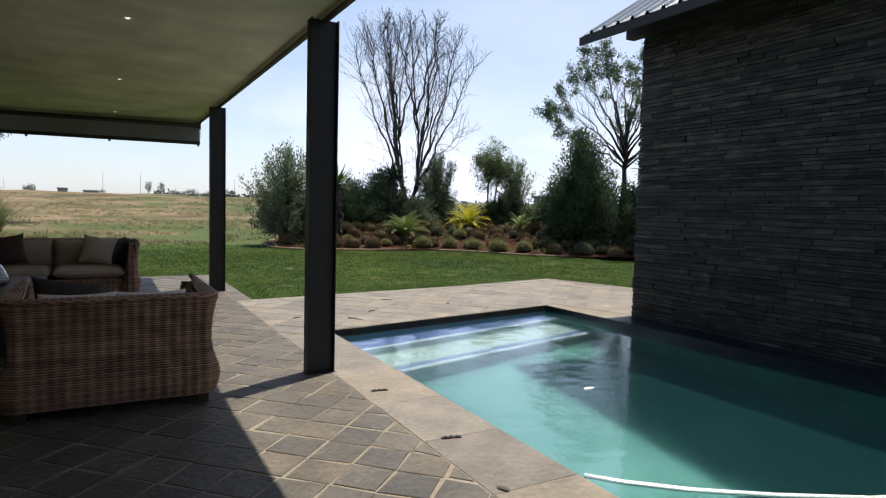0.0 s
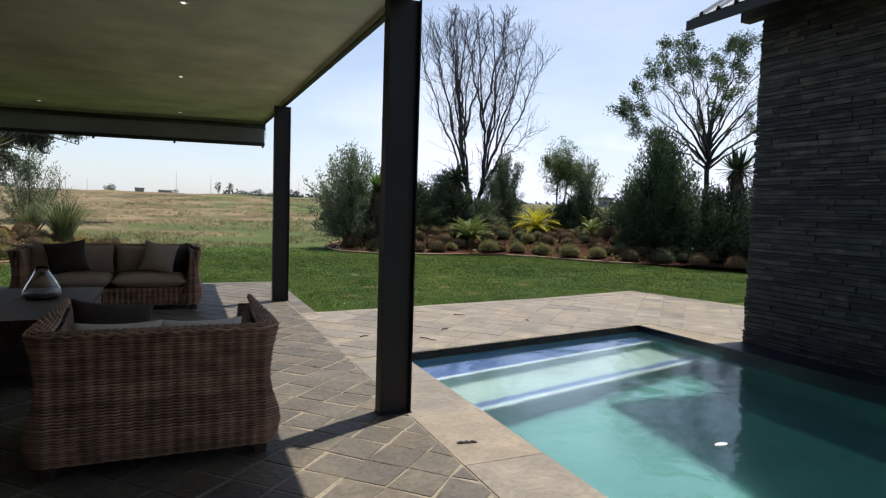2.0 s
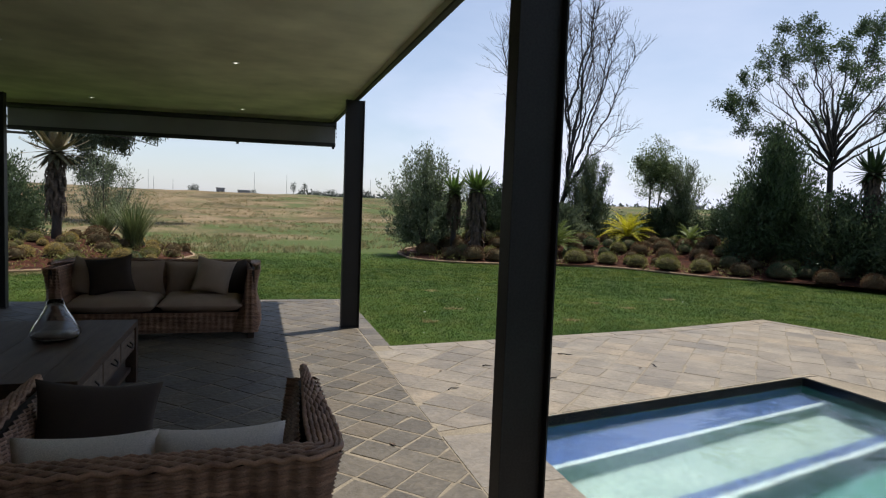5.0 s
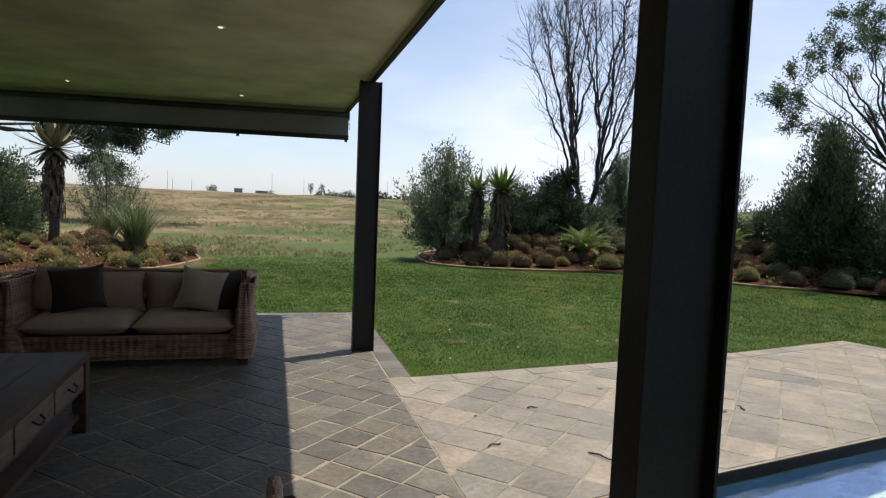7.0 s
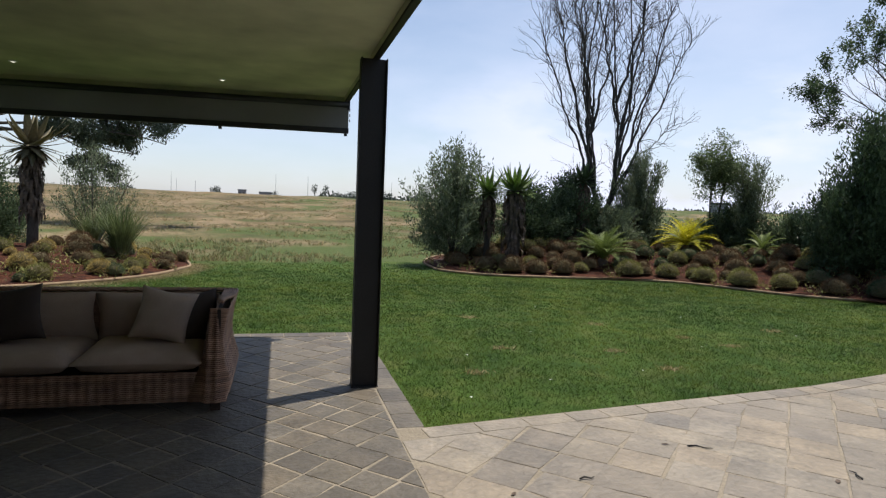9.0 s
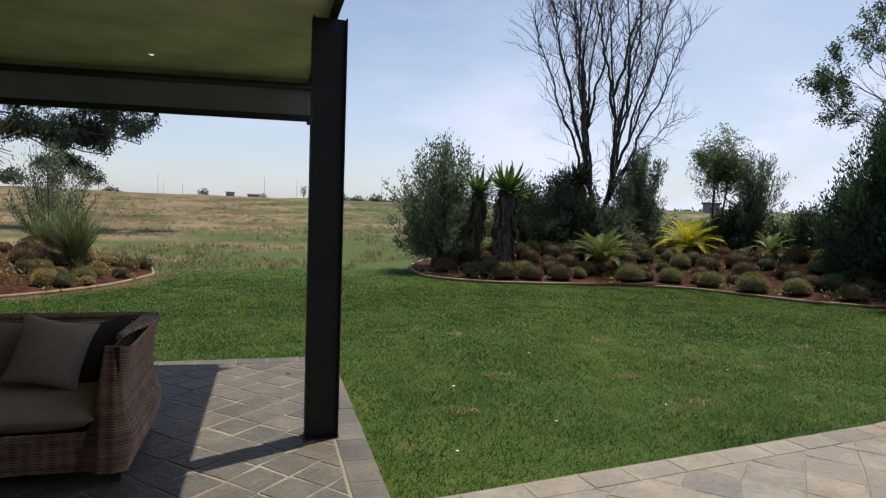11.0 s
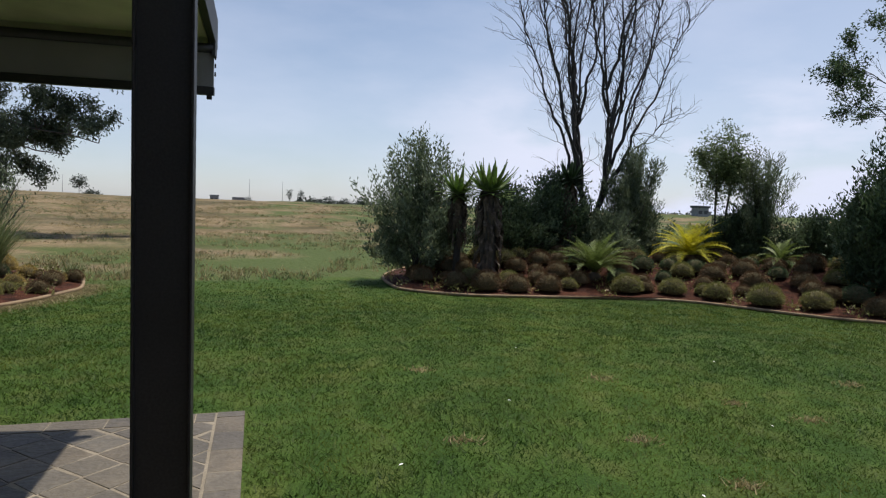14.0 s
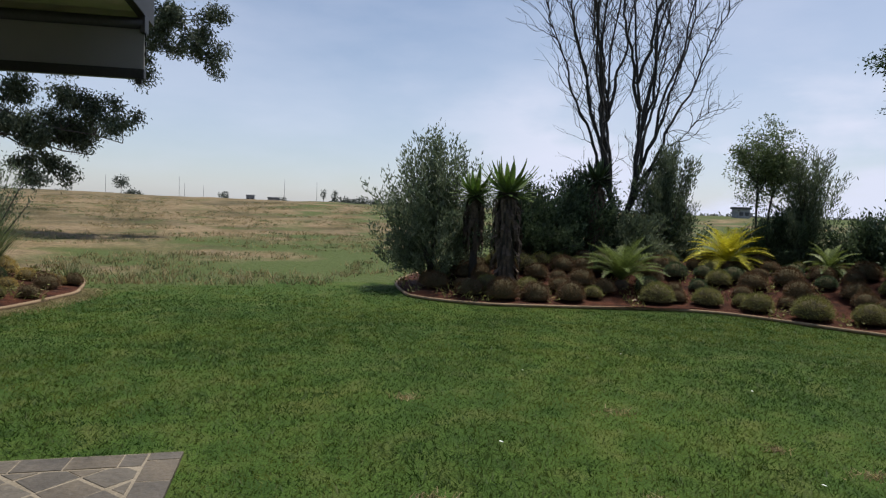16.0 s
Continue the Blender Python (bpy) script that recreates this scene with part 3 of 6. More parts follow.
# ---------- pool ----------
pool = structure(part("pool", None), "rectangular swimming pool with plaster tinted teal for water depth and entry steps", "swimming pool")
WATER_Z = -0.085


def wall_strip(name, pts, z0, z1, mat, out):
    """Upright strip along a line, with thickness on its outer side."""
    for i in range(len(pts) - 1):
        a, b = Vector((*pts[i], 0)), Vector((*pts[i + 1], 0))
        nrm = Vector((b.y - a.y, a.x - b.x, 0)).normalized() * out
        prism(name, [tuple(a.xy), tuple(b.xy), tuple((b + nrm).xy), tuple((a + nrm).xy)], z0, z1, mat, pool)


RIM = POOL + POOL[:1]
wall_strip("tile_band", RIM[:3], -0.34, -0.012, POOL_TILE, 0.10)
wall_strip("pool_wall", RIM[:3], -1.5, -0.34, POOL_PLASTER, 0.10)
wall_strip("tile_band", RIM[2:], -0.12, -0.012, POOL_TILE, 0.10)
wall_strip("mosaic_band", RIM[2:4], -0.36, -0.12, MOSAIC, 0.10)
wall_strip("pool_wall", RIM[2:4], -1.5, -0.36, POOL_PLASTER, 0.10)
wall_strip("pool_wall", RIM[3:], -1.5, -0.12, POOL_PLASTER, 0.10)
pv = [(x, y, z + dz) for dz in (0.0, -0.5) for x, y, z in ((0.3, -6.6, -1.45), (4.4, -6.6, -1.45), (4.4, -3.2, -1.40), (0.3, -3.2, -1.40), (4.2, 2.3, -0.92), (0.3, 2.3, -0.92))]
part("pool_floor", mesh_of("pool_floor", pv, [(0, 1, 2, 3), (3, 2, 4, 5), (9, 8, 7, 6), (11, 10, 8, 9), (0, 6, 7, 1), (5, 4, 10, 11), (1, 7, 8, 2), (2, 8, 10, 4), (3, 9, 6, 0), (5, 11, 9, 3)], POOL_PLASTER), pool)
STEP1 = [(0.46, 1.10), (3.93, 1.86)]
STEP2 = [(0.46, 0.46), (3.97, 1.17)]
prism("step", [STEP1[0], STEP1[1], (3.86, 2.15), (0.46, 1.53)], -1.45, -0.372, STEP_RISER, pool, "grey green plastered top step")
prism("mosaic_band", [STEP1[0], STEP1[1], (3.86, 2.15), (0.46, 1.53)], -0.371, -0.36, MOSAIC, pool, "blue mosaic tread of the top step")
prism("step", [STEP2[0], STEP2[1], (STEP1[1][0], STEP1[1][1]), STEP1[0]], -1.45, -0.62, STEP_PALE, pool, "pale plaster step")


def strip_on(name, a, b, w, z, mat, shift=0.0):
    d = (Vector(b) - Vector(a)).normalized()
    q = Vector((-d.y, d.x))
    A, B = Vector(a) + q * shift, Vector(b) + q * shift
    prism(name, [tuple(A), tuple(B), tuple(B + q * w), tuple(A + q * w)], z - 0.01, z + 0.006, mat, pool)


strip_on("nosing", STEP1[0], STEP1[1], 0.050, -0.36, NOSING)
strip_on("nosing", STEP2[0], STEP2[1], 0.055, -0.62, NOSING)
strip_on("mosaic_band", STEP2[0], STEP2[1], 0.10, -0.62, MOSAIC, 0.06)
water = structure(prism("water", POOL, WATER_Z - 1.3, WATER_Z, WATER), "clear teal pool water with a lightly rippled surface", "water")
gx, gy = 40, 90
wv, wf = [], []
for j in range(gy + 1):
    t = j / gy
    for i in range(gx + 1):
        s = i / gx
        a = Vector(POOL[0]).lerp(Vector(POOL[1]), s)
        b = Vector(POOL[3]).lerp(Vector(POOL[2]), s)
        p = a.lerp(b, t)
        wv.append((p.x, p.y, WATER_Z + 0.002 * noise.noise(Vector((p.x * 2, p.y * 2, 0)))))
for j in range(gy):
    for i in range(gx):
        wf.append((j * (gx + 1) + i, j * (gx + 1) + i + 1, (j + 1) * (gx + 1) + i + 1, (j + 1) * (gx + 1) + i))
water.data = mesh_of("water", wv, wf, WATER, True)
water.visible_shadow = False

hose = Tubes(10)
hp = [Vector((0.62, -2.25, -0.10)), Vector((0.75, -2.4, -0.10)), Vector((1.0, -2.62, -0.10)), Vector((1.35, -2.85, -0.105)), Vector((1.8, -3.1, -0.11)), Vector((2.4, -3.3, -0.13)), Vector((3.0, -3.6, -0.3))]
hose.add(hp, [0.022] * len(hp))
tagged(part("pool_hose", hose.data("pool_hose", HOSE)), "white plastic pool cleaner hose floating on the water", "hose")

# ---------- covered patio: roof, columns, blind ----------
roof = structure(part("patio_roof", None), "flat patio roof with charcoal steel edge beam", "roof")
structure(prism("ceiling", [(-6.0, -8.0), (-0.145, -8.0), (-0.145, 7.30), (-6.0, 7.88)], 2.75, 2.80, SOFFIT), "cream painted patio soffit with downlights", "ceiling")
prism("roof_deck", [(-6.2, -8.2), (-0.14, -8.2), (-0.14, 7.42), (-6.2, 8.02)], 2.80, 2.96, STEEL, roof)
box("edge_beam", (-0.138, -8.2, 2.742), (-0.088, 7.42, 2.97), STEEL, roof, 0.004)
prism("end_beam", [(-6.0, 7.89), (-0.145, 7.31), (-0.145, 7.42), (-6.0, 8.0)], 2.70, 2.798, STEEL, roof)


def steel_column(x, y):
    """Steel post of H section: two flanges and the web between them, on a foot plate."""
    col = empty("steel_column", (x, y, 0))
    box("flange", (-0.246, -0.055, 0), (-0.236, 0.055, 2.741), STEEL, col, 0.003)
    box("flange", (-0.036, -0.055, 0), (-0.026, 0.055, 2.741), STEEL, col, 0.003)
    box("web", (-0.2365, -0.012, 0), (-0.0355, -0.004, 2.741), STEEL, col)
    box("foot_plate", (-0.252, -0.061, 0.0), (-0.020, 0.061, 0.006), STEEL, col)
    return tagged(col, "charcoal painted steel H-section column holding the patio roof", "column", "patio columns")


steel_column(0.0, 0.0)
steel_column(0.0, 5.01)
steel_column(-4.27, 6.70)
steel_column(0.0, -5.0)


def roller_blind():
    b = empty("roller_blind", (-0.10, 7.20, 0), -6)
    box("fabric", (-4.52, 0.0, 2.424), (0.0, 0.015, 2.70), BLIND, b)
    box("bottom_rail", (-4.52, -0.015, 2.365), (0.005, 0.03, 2.426), BLIND_DARK, b, 0.006)
    t = Tubes(12)
    t.add([Vector((-4.52, 0.0, 2.70)), Vector((0.0, 0.0, 2.70))], [0.035, 0.035])
    part("roller_tube", t.data("roller_tube", BLIND_DARK), b)
    for x in (-0.03, -1.44, -2.64, -3.8):
        box("catch", (x - 0.018, -0.005, 2.335), (x + 0.018, 0.02, 2.366), BLIND_DARK, b, 0.004)
    box("bracket", (-0.015, -0.03, 2.64), (0.015, 0.04, 2.748), BLIND_DARK, b, 0.004)
    for z in (2.50, 2.56, 2.62):
        box("chain_link", (0.008, -0.015, z), (0.018, -0.005, z + 0.03), BLIND_DARK, b)
    tagged(b, "rolled-up grey outdoor roller blind with dark bottom rail", "blind")


roller_blind()


def disc(bm, r, z0, z1, seg=24):
    bmesh.ops.create_cone(bm, cap_ends=True, segments=seg, radius1=r, radius2=r, depth=z1 - z0, matrix=Matrix.Translation((0, 0, (z0 + z1) / 2)))


def downlight(x, y):
    d = empty("downlight", (x, y, 2.75))
    bm = bmesh.new()
    disc(bm, 0.036, -0.008, 0.0)
    part("rim", bm_mesh("rim", bm, LAMP_RIM), d)
    bm = bmesh.new()
    disc(bm, 0.016, -0.012, -0.0082)
    part("lens", bm_mesh("lens", bm, LAMP_FACE), d, "frosted lens")
    tagged(d, "small round white recessed downlight glowing in the soffit", "downlight", "ceiling downlights")


for X in (-1.45, -3.3):
    for Y in (-2.0, 0.81, 3.57, 6.58):
        downlight(X, Y)

# Added walls, out of view, that hold light off the patio's left and back
structure(box("wall_west", (-6.3, -8.2, 0), (-6.0, 5.0, 2.75), HOUSE_WALL), "unseen plain brown plastered wall added to keep the patio dim", "wall")
structure(box("wall_south", (-6.0, -8.3, 0), (-0.5, -8.0, 2.75), HOUSE_WALL), "unseen plain brown plastered wall added to keep the patio dim", "wall")

# ---------- stone building by the pool ----------
WX, WY = 4.40, 1.03
wall_east = structure(box("wall_east", (WX, -9.0, -0.10), (WX + 0.3, WY - 0.02, 3.95), HOUSE_WALL), "wall clad in dark stacked ledgestone beside the pool", "wall")
structure(box("wall_north", (WX + 0.3, WY - 0.32, -0.1), (9.6, WY - 0.02, 3.95), HOUSE_WALL), "end wall of the stone-clad building", "wall")
prism("ledge", [(4.215, -6.5), (4.398, -6.5), (4.398, WY), (3.915, WY)], -0.10, -0.004, POOL_TILE, pool, "black tiled ledge")


def metal_roof():
    r = structure(part("sheet_roof", None), "pitched roof of grey ribbed metal sheeting", "roof")
    ex, ez, rx = 3.60, 3.47, 7.0
    rz = ez + (rx - ex) * math.tan(radians(33))
    y0, y1 = -9.4, 1.34
    vs, fs = [], []
    ys = []
    y = y1
    while y > y0:
        ys += [(y, 0.0), (y - 0.155, 0.0), (y - 0.170, 0.038), (y - 0.205, 0.038), (y - 0.220, 0.0)]
        y -= 0.22
    for yy, dz in ys:
        vs += [(ex, yy, ez + 0.045 + dz), (rx, yy, rz + 0.045 + dz), (rx + (rx - ex), yy, ez + 0.045 + dz)]
    for i in range(len(ys) - 1):
        for k in range(2):
            fs.append((i * 3 + k, (i + 1) * 3 + k, (i + 1) * 3 + k + 1, i * 3 + k + 1))
    part("sheeting", mesh_of("sheeting", vs, fs, ROOF_METAL), r)
    vs = [(ex, y0, ez + 0.03), (rx, y0, rz + 0.03), (rx, y1, rz + 0.03), (ex, y1, ez + 0.03), (ex, y0, ez - 0.02), (rx, y0, rz - 0.02), (rx, y1, rz - 0.02), (ex, y1, ez - 0.02)]
    part("boarding", mesh_of("boarding", vs, [(0, 1, 2, 3), (7, 6, 5, 4), (0, 3, 7, 4), (1, 0, 4, 5), (3, 2, 6, 7)], STEEL), r)
    box("fascia", (ex - 0.02, y0, ez - 0.07), (ex + 0.012, y1, ez + 0.028), STEEL, r)
    box("purlin", (4.25, y0, 3.55), (4.39, 1.22, 3.78), STEEL, r)


metal_roof()


# ---------- furniture ----------
def rounded_path(pts, rad, per=5):
    """Closed plan outline with rounded corners; gives points evenly close."""
    out = []
    n = len(pts)
    for i in range(n):
        p0, p1, p2 = Vector(pts[i - 1]), Vector(pts[i]), Vector(pts[(i + 1) % n])
        r = min(rad, (p0 - p1).length * 0.45, (p2 - p1).length * 0.45)
        a, b = p1 + (p0 - p1).normalized() * r, p1 + (p2 - p1).normalized() * r
        for k in range(per + 1):
            t = k / per
            out.append(a * (1 - t) ** 2 + p1 * 2 * t * (1 - t) + b * t * t)
    return out


def even(pts, step, closed=True):
    pts = pts + pts[:1] if closed else pts
    acc = [0.0]
    for a, b in zip(pts, pts[1:]):
        acc.append(acc[-1] + (b - a).length)
    n = max(4, int(acc[-1] / step / 4) * 4)
    out, k = [], 0
    for i in range(n if closed else n + 1):
        s = acc[-1] * i / n
        while k < len(acc) - 2 and acc[k + 1] < s:
            k += 1
        t = (s - acc[k]) / max(acc[k + 1] - acc[k], 1e-9)
        out.append(pts[k].lerp(pts[k + 1], t))
    return out


def weave(path, z0, z1, flare, pitch=0.0145, closed=True, amp=0.007, lean=None):
    """Horizontal strands that pass in and out of uprights along a plan path."""
    n = len(path)
    V, F = [], []
    nrm = []
    for i in range(n):
        a, b = path[(i - 1) % n] if closed or i else path[0], path[(i + 1) % n] if closed or i < n - 1 else path[-1]
        d = (b - a).normalized()
        nrm.append(Vector((d.y, -d.x)))
    rows = int((z1 - z0) / pitch)
    for r in range(rows):
        z = z0 + pitch * (r + 0.5)
        off = flare((z - z0) / (z1 - z0))
        base = len(V)
        for i in range(n):
            wob = amp * math.cos(math.pi * i / 2) * (1.0 if r % 2 else 0.72) + 0.0012 * math.sin(i * 12.9 + r * 7.7)
            for dz, dn in ((-0.42, -0.004), (0.0, 0.005), (0.42, -0.004)):
                k = off if lean is None else lean(path[i], (z - z0) / (z1 - z0))
                p = path[i] + nrm[i] * (k + wob + dn)
                V.append((p.x, p.y, z + dz * pitch * 1.12))
        m = n if closed else n - 1
        for i in range(m):
            j = (i + 1) % n
            for k in range(2):
                F.append((base + i * 3 + k, base + j * 3 + k, base + j * 3 + k + 1, base + i * 3 + k + 1))
    return V, F


def cushion(w, d, h, pinch=0.12, n=14, puff=0.5):
    """A stuffed cushion lying flat, its corners drawn out and its seam sharp."""
    V, F = [], []
    for side in (1, -1):
        for j in range(n + 1):
            for i in range(n + 1):
                u, v = i / n * 2 - 1, j / n * 2 - 1
                e = max(0.0, (1 - u * u) * (1 - v * v)) ** puff
                k = 1 - pinch * 0.5 * ((1 - v * v) * u * u * 0.6)
                k2 = 1 - pinch * 0.5 * ((1 - u * u) * v * v * 0.6)
                z = side * (h / 2) * (e * 0.94 + 0.06) + 0.006 * noise.noise(Vector((u * 2 + w * 9, v * 2 + d * 5, side)))
                V.append((u * w / 2 * k, v * d / 2 * k2, z))
    m = (n + 1) ** 2
    for s in range(2):
        for j in range(n):
            for i in range(n):
                a = s * m + j * (n + 1) + i
                q = (a, a + 1, a + n + 2, a + n + 1)
                F.append(q if s == 0 else q[::-1])
    ring = [i for i in range(n + 1)] + [j * (n + 1) + n for j in range(1, n + 1)] + [n * (n + 1) + i for i in range(n - 1, -1, -1)] + [j * (n + 1) for j in range(n - 1, 0, -1)]
    for a, b in zip(ring, ring[1:] + ring[:1]):
        F.append((b, a, a + m, b + m))
    return V, F


def wicker_seat(name, w, d, label, loc, rz, seats, category, fabric, back_z=0.575, h=0.72):
    """Deep woven seat, facing its own +y; arms and back are one thick woven wall that flares at top and foot."""
    s = empty(name, loc, rz)
    th = 0.15
    U = [(-w / 2, d / 2), (-w / 2, -d / 2), (w / 2, -d / 2), (w / 2, d / 2), (w / 2 - th, d / 2), (w / 2 - th, -d / 2 + th), (-w / 2 + th, -d / 2 + th), (-w / 2 + th, d / 2)]
    path = even(rounded_path(U, 0.055), 0.015)

    def flare(t):
        return 0.055 * math.exp(-((t - 0.20) / 0.2) ** 2) + 0.045 * max(0, t - 0.55) ** 2 / 0.2 - 0.012

    def lean(p, t):
        inner = abs(p.x) < w / 2 - th + 0.02 and p.y > -d / 2 + th - 0.02
        if p.y > d / 2 - 0.035:
            return 0.02 * (1 - t) ** 2 - 0.05 * t ** 3
        if inner:
            along = smooth_step(-d / 2 + th, d / 2, p.y) if abs(p.x) > w / 2 - th - 0.03 else 0
            return 0.10 * along * (1 - t) ** 1.3 - (0.05 + 0.045 * along) * t
        return flare(t)

    V, F = weave(path, 0.07, h, flare, lean=lean)
    tagged(part("woven_wicker", mesh_of("woven_wicker", V, F, WICKER, True), s), kind="stuff")
    # rolled rim along the top of arms and back
    t = Tubes(8)
    mid = [Vector((-w / 2 + 0.05, d / 2 - 0.05)), Vector((-w / 2 + 0.05, -d / 2 + 0.05)), Vector((w / 2 - 0.05, -d / 2 + 0.05)), Vector((w / 2 - 0.05, d / 2 - 0.05))]
    line = even(mid, 0.02, closed=False)
    for off in (-0.020, -0.003, 0.014, 0.031, 0.048, 0.065, 0.082):
        P = []
        for i, p in enumerate(line):
            dr = (line[min(i + 1, len(line) - 1)] - line[max(i - 1, 0)]).normalized()
            on_arm = smooth_step(-d / 2 + 0.2, d / 2 - 0.05, p.y)
            q = p + Vector((dr.y, -dr.x)) * (off * (1 - 0.78 * on_arm) + 0.010 * on_arm)
            P.append(Vector((q.x, q.y, h - 0.008 + 0.035 * on_arm + 0.012 * math.cos((off - 0.028) * 20) + 0.006 * math.cos(math.pi * (i / 2 + round(off * 59))))))
        t.add(P, [0.0092] * len(P), 6)
    part("rim", t.data("rim", WICKER), s)
    # Solid filling behind the strands, coloured as the shade in their gaps
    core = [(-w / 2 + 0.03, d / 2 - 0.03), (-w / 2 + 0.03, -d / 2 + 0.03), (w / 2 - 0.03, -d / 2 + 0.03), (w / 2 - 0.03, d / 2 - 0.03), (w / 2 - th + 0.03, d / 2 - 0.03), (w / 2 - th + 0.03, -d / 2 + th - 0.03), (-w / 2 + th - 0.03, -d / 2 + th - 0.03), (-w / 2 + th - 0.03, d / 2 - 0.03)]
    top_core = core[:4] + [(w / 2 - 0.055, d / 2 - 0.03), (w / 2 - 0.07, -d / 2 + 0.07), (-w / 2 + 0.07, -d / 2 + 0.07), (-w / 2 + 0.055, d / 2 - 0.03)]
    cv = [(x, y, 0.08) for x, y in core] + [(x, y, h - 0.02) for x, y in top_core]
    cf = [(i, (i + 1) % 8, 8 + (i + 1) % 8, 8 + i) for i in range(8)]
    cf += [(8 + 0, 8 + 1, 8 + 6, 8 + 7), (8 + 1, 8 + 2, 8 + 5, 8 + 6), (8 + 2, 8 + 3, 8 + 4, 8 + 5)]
    part("shade_core", mesh_of("shade_core", cv, cf, WEAVE_SHADE), s)
    fp = even([Vector((w / 2 - th + 0.02, d / 2 - 0.05)), Vector((-w / 2 + th - 0.02, d / 2 - 0.05))], 0.015, closed=False)
    V, F = weave(fp[::-1], 0.07, 0.30, lambda t: 0.0, closed=False)
    tagged(part("front_panel", mesh_of("front_panel", V, F, WICKER, True), s), kind="stuff")
    box("seat_deck", (-w / 2 + th, -d / 2 + th, 0.09), (w / 2 - th, d / 2 - 0.065, 0.27), WEAVE_SHADE, s)
    for sx in (-1, 1):
        for sy in (-1, 1):
            box("leg", (sx * (w / 2 - 0.06) - 0.035, sy * (d / 2 - 0.07) - 0.035, 0), (sx * (w / 2 - 0.06) + 0.035, sy * (d / 2 - 0.07) + 0.035, 0.10), WOOD, s, 0.005)
    iw = w - 2 * th
    for k in range(seats):
        cw = iw / seats
        x = -iw / 2 + cw * (k + 0.5)
        V, F = cushion(cw - 0.01, d - th - 0.02, 0.17, 0.05, 14, 0.16)
        part("seat_cushion", mesh_of("seat_cushion", V, F, fabric, True), s, "linen seat cushion", pose(x, th / 2, 0.36))
        V, F = cushion(cw + 0.02, 0.42, 0.20, 0.26, 14, 0.42)
        part("back_cushion", mesh_of("back_cushion", V, F, fabric, True), s, "linen back cushion", pose(x, -d / 2 + th + 0.09, back_z, 78))
    return tagged(s, label, category)


wicker_seat("wicker_armchair", 1.13, 0.95, "brown woven wicker armchair with pale taupe cushions on the patio", (-1.565, 0.01, 0), 0, 2, "armchair", CUSHION_PALE, 0.525)
wicker_seat("wicker_sofa", 2.02, 0.95, "brown woven wicker sofa with taupe cushions facing the coffee table", (-2.235, 4.97, 0), 180, 2, "sofa", CUSHION, 0.575, 0.765)


def pillow(w, h, mat, label, m):
    V, F = cushion(w, h, 0.19, 0.42, 16, 0.5)
    ob = part("scatter_pillow", mesh_of("scatter_pillow", V, F, mat, True))
    ob.matrix_world = m
    tagged(ob, label, "pillow", "scatter pillows")


pillow(0.42, 0.42, PILLOW_LIGHT, "light taupe square scatter pillow leaning on the sofa", pose(-1.70, 4.92, 0.635, 66, 9, -8))
pillow(0.46, 0.42, PILLOW_DARK, "dark brown scatter pillow in the sofa corner", pose(-1.52, 5.06, 0.585, 74, -7, 20))
pillow(0.46, 0.42, PILLOW_DARK, "dark brown square scatter pillow leaning on the sofa", pose(-2.74, 4.92, 0.64, 68, -8, 6))
pillow(0.44, 0.42, PILLOW_LIGHT, "light taupe scatter pillow in the sofa corner", pose(-2.98, 5.04, 0.60, 74, 8, -24))
pillow(0.46, 0.40, PILLOW_DARK, "dark brown scatter pillow resting in the armchair", pose(-1.84, 0.24, 0.585, 62, 8, 14))


